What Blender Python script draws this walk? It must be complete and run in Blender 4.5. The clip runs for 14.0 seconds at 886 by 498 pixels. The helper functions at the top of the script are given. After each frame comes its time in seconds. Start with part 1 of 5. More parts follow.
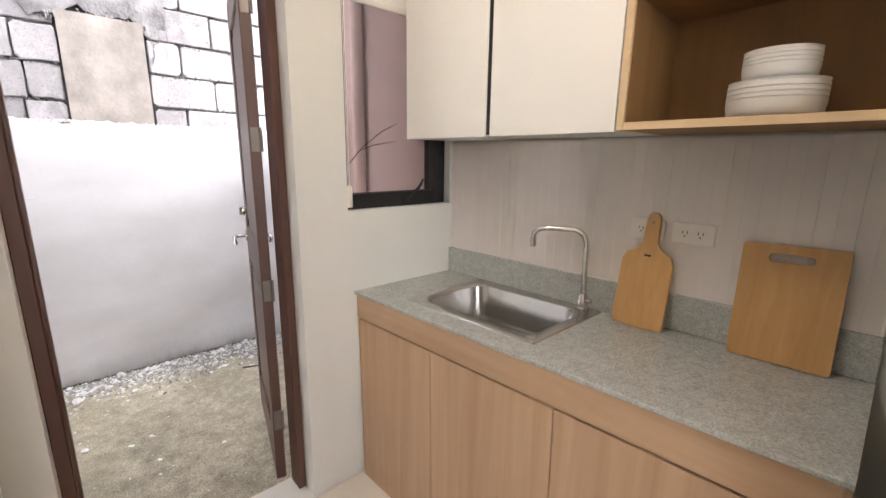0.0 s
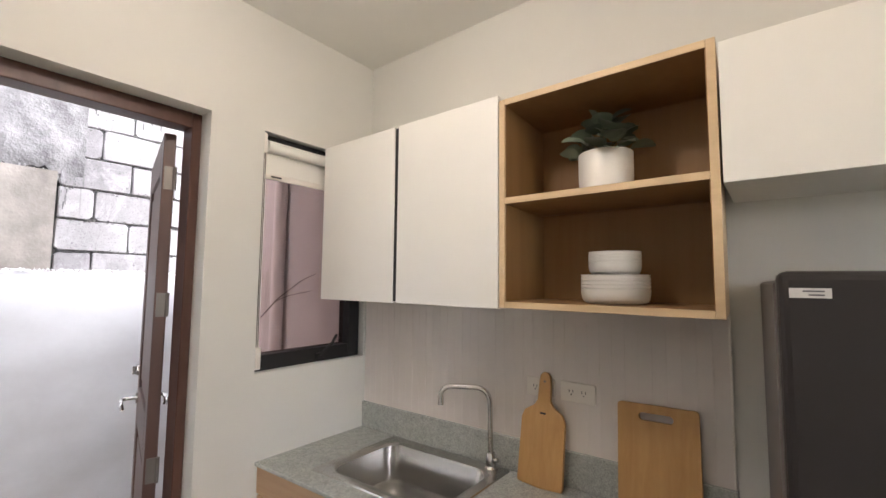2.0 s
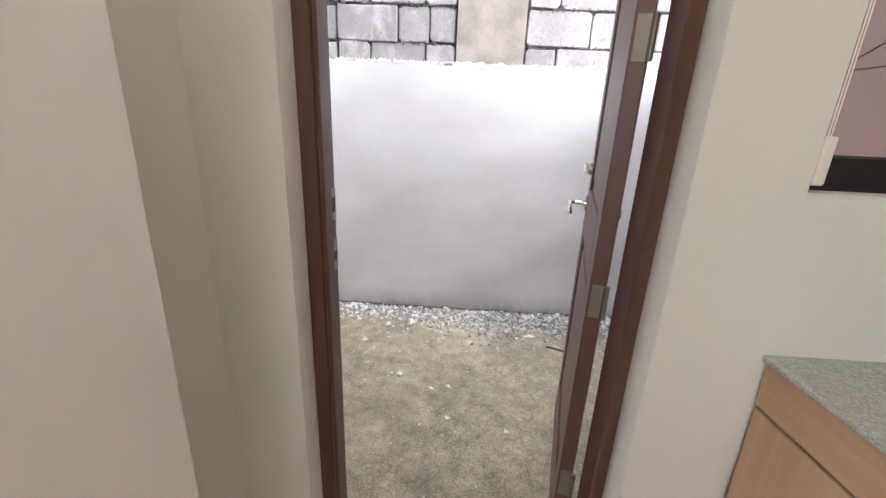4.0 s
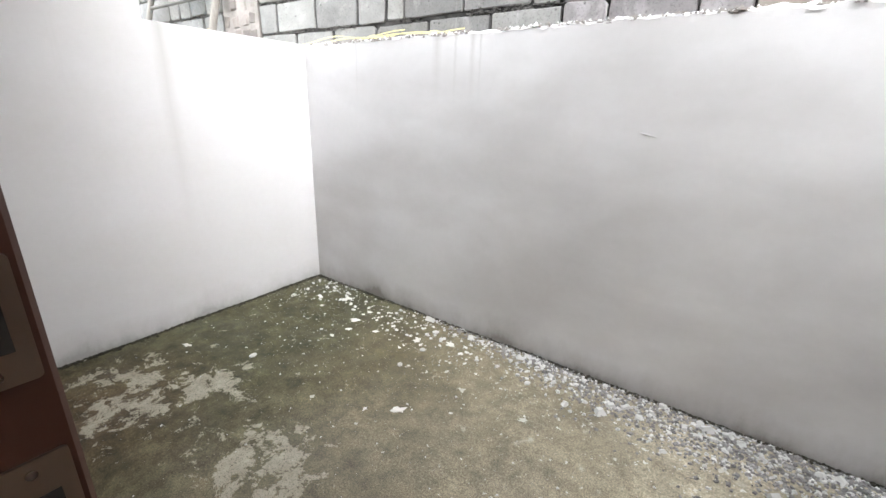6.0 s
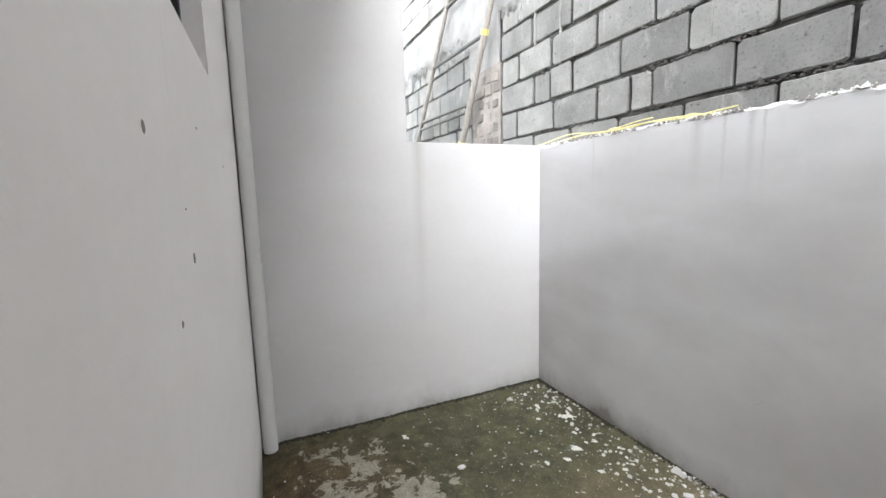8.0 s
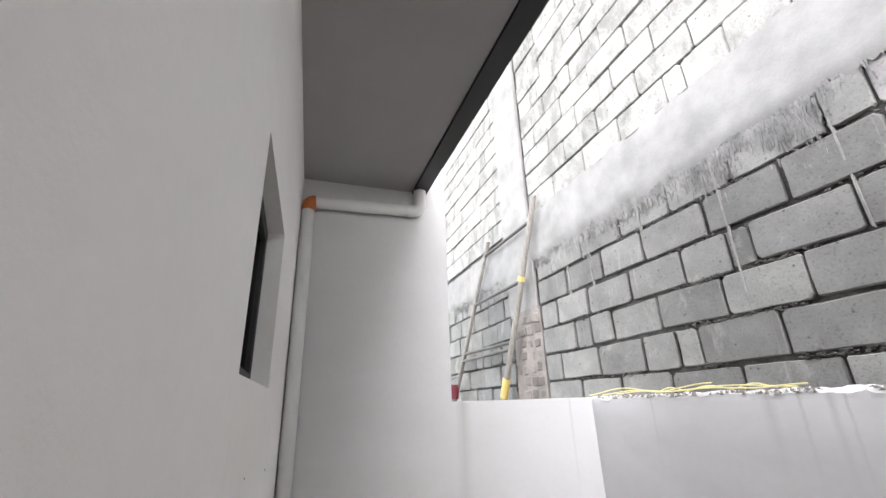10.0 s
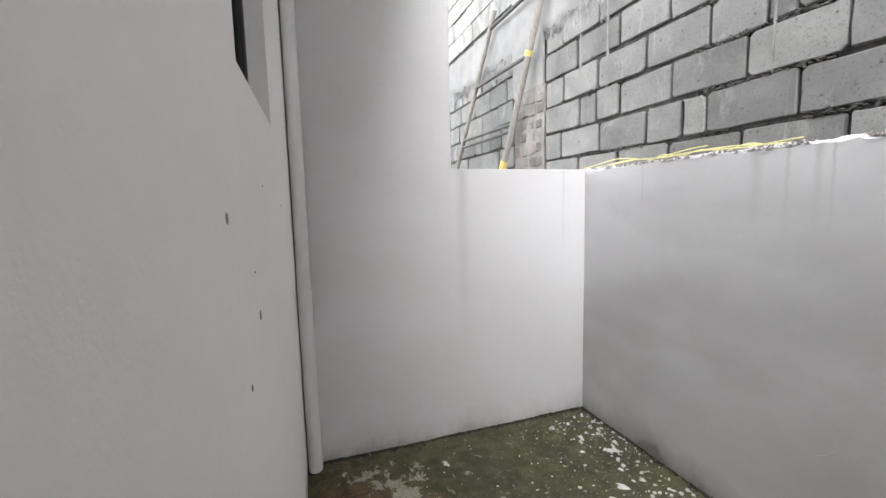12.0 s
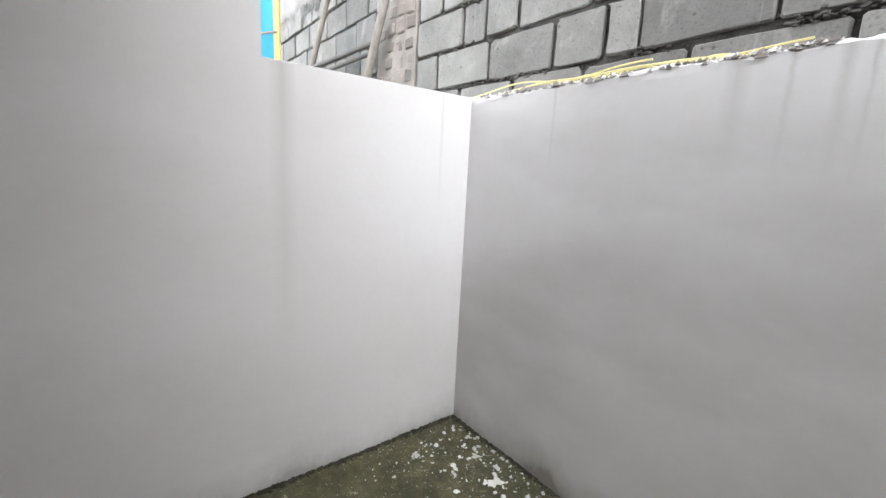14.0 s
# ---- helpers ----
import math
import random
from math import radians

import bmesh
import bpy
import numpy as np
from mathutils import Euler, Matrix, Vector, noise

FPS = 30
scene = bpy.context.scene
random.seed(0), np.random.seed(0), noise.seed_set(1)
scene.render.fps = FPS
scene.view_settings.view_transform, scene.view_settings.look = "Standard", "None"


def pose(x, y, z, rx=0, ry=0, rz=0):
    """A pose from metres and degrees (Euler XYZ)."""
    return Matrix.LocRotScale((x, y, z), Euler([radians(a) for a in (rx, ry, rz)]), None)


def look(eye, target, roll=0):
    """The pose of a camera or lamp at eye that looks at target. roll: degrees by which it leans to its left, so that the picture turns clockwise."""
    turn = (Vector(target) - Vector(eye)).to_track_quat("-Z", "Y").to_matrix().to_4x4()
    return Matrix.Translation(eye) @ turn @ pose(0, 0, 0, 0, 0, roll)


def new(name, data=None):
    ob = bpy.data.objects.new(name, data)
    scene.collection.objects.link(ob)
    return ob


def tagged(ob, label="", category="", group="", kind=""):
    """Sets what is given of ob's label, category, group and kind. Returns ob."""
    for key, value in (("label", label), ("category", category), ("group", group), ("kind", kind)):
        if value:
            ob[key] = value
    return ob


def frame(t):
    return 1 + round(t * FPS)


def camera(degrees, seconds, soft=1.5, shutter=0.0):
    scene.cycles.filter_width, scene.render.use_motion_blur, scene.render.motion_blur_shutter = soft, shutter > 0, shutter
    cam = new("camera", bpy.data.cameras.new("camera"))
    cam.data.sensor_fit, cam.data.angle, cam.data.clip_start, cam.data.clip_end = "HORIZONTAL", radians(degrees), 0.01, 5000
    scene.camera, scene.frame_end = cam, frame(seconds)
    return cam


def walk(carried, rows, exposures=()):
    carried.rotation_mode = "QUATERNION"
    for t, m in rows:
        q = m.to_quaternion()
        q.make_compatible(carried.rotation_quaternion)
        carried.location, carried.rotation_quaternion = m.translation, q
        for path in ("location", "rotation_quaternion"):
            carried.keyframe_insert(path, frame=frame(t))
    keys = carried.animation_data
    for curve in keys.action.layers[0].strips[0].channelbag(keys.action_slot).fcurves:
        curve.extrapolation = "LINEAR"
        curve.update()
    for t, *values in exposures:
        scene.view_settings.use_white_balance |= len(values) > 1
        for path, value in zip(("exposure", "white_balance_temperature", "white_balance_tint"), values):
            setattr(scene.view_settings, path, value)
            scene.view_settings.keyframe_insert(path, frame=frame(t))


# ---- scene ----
cam = camera(93.3, 14.0)
PATH = [
    (0, (-1.337, -1.42, 1.364), (-0.028, 0.03, 0.934), 0.8),
    (0.5, (-1.333, -1.47, 1.373), (0.182, -0.195, 1.088), 0.9),
    (1, (-1.339, -1.52, 1.483), (0.272, -0.336, 1.465), 0.6),
    (1.5, (-1.356, -1.538, 1.513), (0.27, -0.383, 1.666), 0.5),
    (2, (-1.354, -1.532, 1.508), (0.207, -0.292, 1.662), 0.6),
    (2.5, (-1.302, -1.457, 1.468), (-0.061, 0.111, 1.441), 1.6),
    (3, (-1.203, -1.288, 1.373), (-0.506, 0.556, 1.037), 2.9),
    (3.5, (-1.181, -1.01, 1.271), (-0.864, 0.889, 0.73), 2.8),
    (3.7, (-1.164, -0.907, 1.275), (-1.013, 0.993, 0.67), 2.7),
    (5.8, (-1.100, 0.094, 1.166), (-2.092, 1.724, 0.514), 2.3),
    (6, (-1.135, 0.140, 1.167), (-2.233, 1.701, 0.519), 1.9),
    (6.5, (-1.253, 0.258, 1.183), (-2.569, 1.641, 0.589), 0.8),
    (7, (-1.341, 0.302, 1.196), (-2.87, 1.488, 0.691), 0.3),
    (7.5, (-1.34, 0.32, 1.21), (-3.041, 1.291, 0.807), -0.6),
    (8, (-1.352, 0.313, 1.232), (-3.161, 1.123, 0.968), -1.5),
    (8.5, (-1.344, 0.299, 1.33), (-3.228, 0.968, 1.292), -2.3),
    (9, (-1.326, 0.286, 1.471), (-3.221, 0.878, 1.71), -2.7),
    (9.2, (-1.316, 0.28, 1.527), (-3.199, 0.851, 1.883), -2.5),
    (10.25, (-1.332, 0.296, 1.55), (-3.08, 0.93, 2.27), -2.0),
    (11.3, (-1.325, 0.292, 1.4), (-3.225, 0.912, 1.512), -1.5),
    (11.5, (-1.338, 0.281, 1.377), (-3.233, 0.921, 1.356), -1.7),
    (12, (-1.36, 0.286, 1.346), (-3.241, 0.93, 1.126), -1.4),
    (12.5, (-1.447, 0.289, 1.328), (-3.305, 0.948, 0.991), -0.7),
    (13, (-1.588, 0.428, 1.26), (-3.433, 1.085, 0.857), 0.6),
    (13.5, (-1.802, 0.659, 1.17), (-3.592, 1.449, 0.754), 2.5),
    (14, (-2.184, 0.775, 1.173), (-3.737, 1.983, 0.815), 2.9),
]
walk(cam, [(t, look(eye, target, roll)) for t, eye, target, roll in PATH],
     exposures=[(0, 4.6, 6500, 16), (0.5, 4.6, 6600, 17), (1.0, 4.5, 6500, 16), (1.6, 4.32, 6350, 15), (2.4, 4.3, 6300, 15), (3.0, 4.34, 6250, 16), (3.5, 4.46, 6350, 15), (4.6, 4.3, 6300, 14),
                (5.8, 4.2, 6500, 10), (6.5, 4.0, 6450, 9), (7.0, 3.93, 6450, 9), (8.0, 3.7, 6450, 9), (8.5, 3.62, 6450, 9), (9.2, 3.42, 6500, 12), (11.5, 3.36, 6500, 11), (13.0, 3.45, 6500, 10), (14, 3.5, 6500, 10)])

# ---- light ----
world = bpy.data.worlds.new("overcast_sky")
scene.world = world
world.use_nodes = True
wn, wl = world.node_tree.nodes, world.node_tree.links
sky = wn.new("ShaderNodeTexSky")
sky.sky_type = "NISHITA"
sky.sun_disc = False
sky.sun_elevation = radians(38)
sky.sun_rotation = radians(88)
sky.air_density, sky.dust_density = 1.0, 0.7
grey = wn.new("ShaderNodeHueSaturation")
grey.inputs["Saturation"].default_value = 0.12
wl.new(sky.outputs[0], grey.inputs["Color"])
wl.new(grey.outputs[0], wn["Background"].inputs["Color"])
wn["Background"].inputs["Strength"].default_value = 0.15

sun = new("sun", bpy.data.lights.new("sun", "SUN"))
sun.data.energy, sun.data.angle, sun.data.color = 0.075, radians(75), (1.0, 0.965, 0.94)
sun.matrix_world = look((14, 1.2, 11), (0, 0, 0))


def lamp(name, x, y, z, target, size, watts, colour):
    data = bpy.data.lights.new(name, "AREA")
    data.size, data.energy, data.color = size, watts, colour
    ob = new(name, data)
    ob.matrix_world = look((x, y, z), target)
    return ob


# added fill light at an unseen front opening, then guessed ceiling bulbs
lamp("front_fill_light", -2.2, -4.62, 1.5, (-1.6, 0, 1.3), 1.6, 0.17, (1.0, 0.89, 0.79))
# bulbs out of view, their places and powers guessed to light the room
for name, x, y, watts, colour in (("guessed_kitchen_light", -1.02, -0.88, 0.56, (1.0, 0.925, 0.895)), ("guessed_rear_light", -1.25, -2.35, 0.18, (1.0, 0.84, 0.72))):
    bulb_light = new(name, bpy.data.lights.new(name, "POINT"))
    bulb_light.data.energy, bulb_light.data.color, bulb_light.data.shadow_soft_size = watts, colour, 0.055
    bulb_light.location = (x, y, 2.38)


# ---- materials ----
def material(name):
    m = bpy.data.materials.new(name)
    m.use_nodes = True
    return m, m.node_tree.nodes, m.node_tree.links, m.node_tree.nodes["Principled BSDF"]


def coords(n, l, scale=(1, 1, 1), world_space=True):
    """Texture coordinates in metres."""
    mapping = n.new("ShaderNodeMapping")
    mapping.inputs["Scale"].default_value = scale
    if world_space:
        src = n.new("ShaderNodeNewGeometry").outputs["Position"]
    else:
        src = n.new("ShaderNodeTexCoord").outputs["Object"]
    l.new(src, mapping.inputs["Vector"])
    return mapping.outputs[0]


def noise_tex(n, l, vec, scale, detail=4, rough=0.55, dist=0.0):
    t = n.new("ShaderNodeTexNoise")
    t.inputs["Scale"].default_value, t.inputs["Detail"].default_value = scale, detail
    t.inputs["Roughness"].default_value, t.inputs["Distortion"].default_value = rough, dist
    l.new(vec, t.inputs["Vector"])
    return t.outputs["Fac"]


def ramp(n, l, fac, stops):
    r = n.new("ShaderNodeValToRGB")
    while len(r.color_ramp.elements) < len(stops):
        r.color_ramp.elements.new(0.5)
    for e, (p, c) in zip(r.color_ramp.elements, stops):
        e.position = p
        e.color = (*c, 1) if isinstance(c, tuple) else (c, c, c, 1)
    l.new(fac, r.inputs["Fac"])
    return r.outputs["Color"]


def mix(n, l, fac, a, b, mode="MIX"):
    m = n.new("ShaderNodeMix")
    m.data_type, m.blend_type = "RGBA", mode
    for sock, v in ((m.inputs[0], fac), (m.inputs[6], a), (m.inputs[7], b)):
        if isinstance(v, (int, float)):
            sock.default_value = v
        elif isinstance(v, tuple):
            sock.default_value = (*v, 1)
        else:
            l.new(v, sock)
    return m.outputs[2]


def maths(n, l, op, a, b=0.0):
    m = n.new("ShaderNodeMath")
    m.operation = op
    for sock, v in ((m.inputs[0], a), (m.inputs[1], b)):
        if isinstance(v, (int, float)):
            sock.default_value = v
        else:
            l.new(v, sock)
    return m.outputs[0]


def bump(n, l, bsdf, height, strength, distance):
    b = n.new("ShaderNodeBump")
    b.inputs["Strength"].default_value, b.inputs["Distance"].default_value = strength, distance
    l.new(height, b.inputs["Height"])
    l.new(b.outputs[0], bsdf.inputs["Normal"])


def plain(name, colour, rough=0.5, metal=0.0, vary=0.06, grain=60, relief=0.0006, large=3.0, random_tint=0.0):
    """A surface with a fine grain and slow, faint changes of tone."""
    m, n, l, b = material(name)
    vec = coords(n, l)
    fine = noise_tex(n, l, vec, grain, 3)
    slow = noise_tex(n, l, vec, large, 4)
    lo = tuple(c * (1 - vary) for c in colour)
    hi = tuple(min(1, c * (1 + vary)) for c in colour)
    col = ramp(n, l, slow, [(0.3, lo), (0.7, hi)])
    col = mix(n, l, 0.12, col, ramp(n, l, fine, [(0.3, lo), (0.7, hi)]))
    if random_tint:
        info = n.new("ShaderNodeObjectInfo").outputs["Random"]
        col = mix(n, l, 1.0, col, ramp(n, l, info, [(0.0, 1 - random_tint), (1.0, 1.0)]), "MULTIPLY")
    l.new(col, b.inputs["Base Color"])
    b.inputs["Roughness"].default_value, b.inputs["Metallic"].default_value = rough, metal
    if relief:
        bump(n, l, b, fine, 0.6, relief)
    return m


def wood(name, dark, light, across=38.0, along=1.6, axis="z", rough=0.45, relief=0.0004):
    """Wood with its grain along one axis of the world."""
    m, n, l, b = material(name)
    s = {"z": (across, across, along), "y": (across, along, across), "x": (along, across, across)}[axis]
    vec = coords(n, l, s)
    g1 = noise_tex(n, l, vec, 1.0, 5, 0.6, 0.6)
    vec2 = coords(n, l, tuple(v * 0.22 for v in s))
    g2 = noise_tex(n, l, vec2, 1.0, 3, 0.5, 1.2)
    mid = tuple((a + c) / 2 for a, c in zip(dark, light))
    col = ramp(n, l, g1, [(0.25, dark), (0.5, mid), (0.75, light)])
    col = mix(n, l, 0.45, col, ramp(n, l, g2, [(0.3, dark), (0.7, light)]))
    l.new(col, b.inputs["Base Color"])
    b.inputs["Roughness"].default_value = rough
    bump(n, l, b, g1, 0.4, relief)
    return m


def exterior_plaster(name, colour, dirt, cloud=0.84, run_strength=0.1, stain_y=None, stain_x=()):
    """Painted cement plaster, trowelled unevenly, with run marks below its top edge and splashes at its foot."""
    m, n, l, b = material(name)
    vec = coords(n, l)
    slow = noise_tex(n, l, vec, 0.85, 4, 0.5, 0.15)
    # trowelled sweeps that rise to one side
    tilt = n.new("ShaderNodeMapping")
    tilt.inputs["Rotation"].default_value = (0, radians(-24), 0)
    tilt.inputs["Scale"].default_value = (0.7, 0.7, 1.5)
    l.new(n.new("ShaderNodeNewGeometry").outputs["Position"], tilt.inputs["Vector"])
    broad = noise_tex(n, l, tilt.outputs[0], 1.35, 5, 0.5, 0.25)
    fine = noise_tex(n, l, vec, 160, 3)
    grain = noise_tex(n, l, vec, 28, 4, 0.6)
    trowel = noise_tex(n, l, coords(n, l, (3, 3, 7)), 1.0, 3, 0.5, 1.0)
    lo = tuple(c * cloud * k for c, k in zip(colour, (1.0, 0.985, 0.965)))
    col = ramp(n, l, slow, [(0.32, lo), (0.68, colour)])
    col = mix(n, l, 0.55, col, ramp(n, l, broad, [(0.36, lo), (0.62, colour)]))
    col = mix(n, l, 1.0, col, ramp(n, l, grain, [(0.3, 0.975), (0.7, 1.0)]), "MULTIPLY")
    sep = n.new("ShaderNodeSeparateXYZ")
    l.new(n.new("ShaderNodeNewGeometry").outputs["Position"], sep.inputs[0])
    # a few thin rain runs that start at the top of the low walls
    run = noise_tex(n, l, coords(n, l, (30, 30, 0.3)), 1.0, 3, 0.5)
    gate = ramp(n, l, noise_tex(n, l, coords(n, l, (2.1, 2.1, 0.05)), 1.0, 2, 0.5), [(0.54, 0.0), (0.66, 1.0)])
    reach = maths(n, l, "ADD", sep.outputs["Z"], maths(n, l, "MULTIPLY", noise_tex(n, l, coords(n, l, (3.3, 3.3, 0.2)), 1.0, 2), 0.9))
    top = maths(n, l, "MULTIPLY", ramp(n, l, maths(n, l, "SUBTRACT", reach, 1.0), [(0.45, 0.0), (0.98, 1.0)]), maths(n, l, "LESS_THAN", sep.outputs["Z"], 1.57))
    run = maths(n, l, "MULTIPLY", maths(n, l, "MULTIPLY", ramp(n, l, run, [(0.60, 0.0), (0.74, 1.0)]), gate), top)
    col = mix(n, l, maths(n, l, "MULTIPLY", run, run_strength), col, dirt)
    if stain_y is not None:
        # the dark run below the step in the wall's top
        off = maths(n, l, "ABSOLUTE", maths(n, l, "SUBTRACT", maths(n, l, "ADD", sep.outputs["Y"], maths(n, l, "MULTIPLY", broad, 0.03)), stain_y + 0.015))
        line = ramp(n, l, maths(n, l, "MULTIPLY", off, 10.0), [(0.0, 1.0), (0.16, 0.7), (0.55, 0.0)])
        fall = ramp(n, l, maths(n, l, "ADD", maths(n, l, "MULTIPLY", sep.outputs["Z"], 0.6), maths(n, l, "MULTIPLY", grain, 0.1)), [(0.25, 0.0), (0.85, 0.34), (0.985, 0.55), (0.99, 0.0)])
        col = mix(n, l, maths(n, l, "MULTIPLY", line, fall), col, dirt)
    for sx, width in stain_x:
        off = maths(n, l, "ABSOLUTE", maths(n, l, "SUBTRACT", maths(n, l, "ADD", sep.outputs["X"], maths(n, l, "MULTIPLY", grain, 0.02)), sx + 0.01))
        line = ramp(n, l, maths(n, l, "MULTIPLY", off, 10.0), [(0.0, 1.0), (width, 0.0)])
        fall = ramp(n, l, maths(n, l, "MULTIPLY", maths(n, l, "ADD", sep.outputs["Z"], maths(n, l, "MULTIPLY", grain, 0.2)), 0.6), [(0.77, 0.0), (0.92, 0.17), (0.98, 0.32)])
        col = mix(n, l, maths(n, l, "MULTIPLY", line, fall), col, dirt)
    # splashed mud with a ragged upper edge
    edge = noise_tex(n, l, coords(n, l, (2.6, 2.6, 1.5)), 1.0, 7, 0.68)
    h = maths(n, l, "SUBTRACT", sep.outputs["Z"], maths(n, l, "MULTIPLY", edge, 0.36))
    mud = ramp(n, l, maths(n, l, "ADD", h, 0.41), [(0.0, 0.85), (0.03, 0.54), (0.07, 0.28), (0.17, 0.0)])
    col = mix(n, l, mud, col, dirt)
    l.new(col, b.inputs["Base Color"])
    b.inputs["Roughness"].default_value = 0.8
    bump(n, l, b, mix(n, l, 0.25, trowel, fine), 0.3, 0.005)
    return m


WALL_IN = plain("interior_wall_paint", (0.66, 0.655, 0.615), 0.75, vary=0.03, grain=220, relief=0.0003, large=1.5)
# interior paint lightened: light on the return wall put into its colour
WALL_LIT = plain("lit_wall_paint", (0.86, 0.85, 0.83), 0.7, vary=0.03, grain=220, relief=0.0003, large=1.5)
CEILING = plain("ceiling_paint", (0.76, 0.75, 0.70), 0.8, vary=0.02, grain=200, relief=0.0002)
FLOOR_TILE = plain("cream_floor_tile", (0.74, 0.69, 0.61), 0.25, vary=0.05, grain=30, relief=0.0)
TILE = plain("off_white_glazed_tile", (0.75, 0.70, 0.66), 0.28, vary=0.05, grain=25, relief=0.0004, random_tint=0.04)
GROUT = plain("tile_grout", (0.71, 0.665, 0.625), 0.9)
CREAM = plain("cream_laminate", (0.80, 0.795, 0.755), 0.45, vary=0.015, grain=90, relief=0.0001)
OAK = wood("light_oak_laminate", (0.42, 0.26, 0.15), (0.60, 0.41, 0.26), 30, 1.2, "z", 0.5)
OAK_H = wood("light_oak_laminate_lengthwise", (0.42, 0.26, 0.15), (0.58, 0.40, 0.25), 30, 1.2, "y", 0.5)
OAK_EDGE = wood("pale_oak_edging", (0.55, 0.40, 0.23), (0.69, 0.53, 0.33), 40, 1.5, "y", 0.5)
# oak with the shade inside cabinets and shelf put into its colour
OAK_SHADED = wood("shaded_oak_laminate", (0.230, 0.122, 0.044), (0.325, 0.186, 0.074), 24, 1.0, "z", 0.55)
BAMBOO = wood("bamboo", (0.46, 0.25, 0.085), (0.63, 0.385, 0.155), 45, 2.5, "z", 0.42)
DOOR_WOOD = wood("dark_stained_door_wood", (0.060, 0.025, 0.017), (0.118, 0.054, 0.037), 26, 1.0, "z", 0.42)
STEEL = plain("brushed_steel", (0.55, 0.54, 0.52), 0.27, 1.0, vary=0.05, grain=300, relief=0.0001)
CHROME = plain("satin_chrome", (0.62, 0.61, 0.59), 0.22, 1.0, vary=0.03, relief=0.0)
HINGE_METAL = plain("hinge_metal", (0.20, 0.18, 0.16), 0.45, 0.8, vary=0.08)
BLACK_ALU = plain("black_aluminium", (0.008, 0.0075, 0.008), 0.6, vary=0.1, relief=0.0)
BLACK_GAP = plain("black_plastic", (0.01, 0.01, 0.01), 0.6, relief=0.0)
WHITE_PLASTIC = plain("white_plastic", (0.80, 0.76, 0.70), 0.35, vary=0.02, relief=0.0)
SWITCH_GREY = plain("beige_switch_plastic", (0.62, 0.58, 0.50), 0.4, vary=0.02, relief=0.0)
SLOT_DARK = plain("socket_slot", (0.03, 0.03, 0.03), 0.6, relief=0.0)
BLIND = plain("white_blind_fabric", (0.80, 0.79, 0.74), 0.85, vary=0.02, grain=400, relief=0.0003)
CERAMIC = plain("matt_white_ceramic", (0.80, 0.79, 0.74), 0.4, vary=0.03, grain=40, relief=0.0004)
LEAF = plain("sage_green_leaf", (0.205, 0.250, 0.175), 0.45, vary=0.3, grain=40, large=9, relief=0.0006, random_tint=0.5)
STEM = plain("leaf_stem", (0.05, 0.07, 0.03), 0.6)
# white ceramic dimmed, the lower shelf's shade put into its colour
CERAMIC_DIM = plain("dimmed_white_ceramic", (0.60, 0.59, 0.555), 0.5, vary=0.04, grain=40, relief=0.0004)
SOIL = plain("plant_soil", (0.03, 0.022, 0.016), 0.95, vary=0.3)
FRIDGE = plain("dark_grey_fridge_steel", (0.032, 0.028, 0.028), 0.45, 0.35, vary=0.05, grain=260, relief=0.0001)
FRIDGE_SIDE = plain("grey_fridge_enamel", (0.12, 0.11, 0.105), 0.45, 0.2, vary=0.04)
PVC = plain("white_pvc", (0.66, 0.66, 0.65), 0.38, vary=0.06, grain=40, relief=0.0002)
DRIP_GREY = plain("grey_spilt_mortar", (0.225, 0.22, 0.21), 0.95, vary=0.3, grain=60, relief=0.006, large=9)
PRINT_GREY = plain("grey_print", (0.10, 0.10, 0.11), 0.5)
STICKER = plain("dull_silver_sticker", (0.62, 0.61, 0.59), 0.4, vary=0.1, large=30)
CHIP_GREY = plain("bare_cement", (0.22, 0.21, 0.19), 0.95, vary=0.3, grain=200, large=60)
ORANGE = plain("orange_pvc", (0.48, 0.13, 0.03), 0.45, vary=0.12)
RAW_TIMBER = wood("weathered_timber", (0.13, 0.12, 0.11), (0.31, 0.285, 0.26), 50, 3.0, "z", 0.85, 0.001)
YELLOW = plain("yellow_plastic", (0.52, 0.40, 0.13), 0.45, vary=0.1)
YELLOW_CABLE = plain("pale_yellow_cable", (0.66, 0.60, 0.27), 0.5, vary=0.1)
BLUE = plain("sky_blue_tarpaulin", (0.05, 0.40, 0.58), 0.5, vary=0.12, large=6)
RED = plain("dark_red_plastic", (0.16, 0.02, 0.03), 0.4)
SOFFIT = plain("grey_soffit_board", (0.36, 0.35, 0.345), 0.85, vary=0.04)
GUTTER = plain("black_painted_gutter", (0.012, 0.012, 0.014), 0.45, relief=0.0)
TWIG = plain("dry_twig", (0.05, 0.03, 0.025), 0.8)
RED_GREY_METAL = plain("strike_plate_metal", (0.30, 0.25, 0.21), 0.4, 0.9, vary=0.15)
# same white plaster twice: OUT_WALL darkened, HOUSE_WALL lightened to even out the light
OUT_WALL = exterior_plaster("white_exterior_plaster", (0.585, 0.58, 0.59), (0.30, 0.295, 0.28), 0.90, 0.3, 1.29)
HOUSE_WALL = exterior_plaster("lightened_house_plaster", (0.89, 0.885, 0.88), (0.34, 0.34, 0.31), 0.92)
YARD_WALL = exterior_plaster("grey_white_exterior_plaster", (0.70, 0.69, 0.695), (0.22, 0.20, 0.175), 0.70, 0.05, stain_x=((-2.573, 0.12), (-2.46, 0.22), (-2.41, 0.1), (-3.36, 0.1), (-2.70, 0.4)))
ROUGH_PLASTER = plain("rough_cement_plaster", (0.235, 0.228, 0.224), 0.95, vary=0.22, grain=70, relief=0.003, large=4)
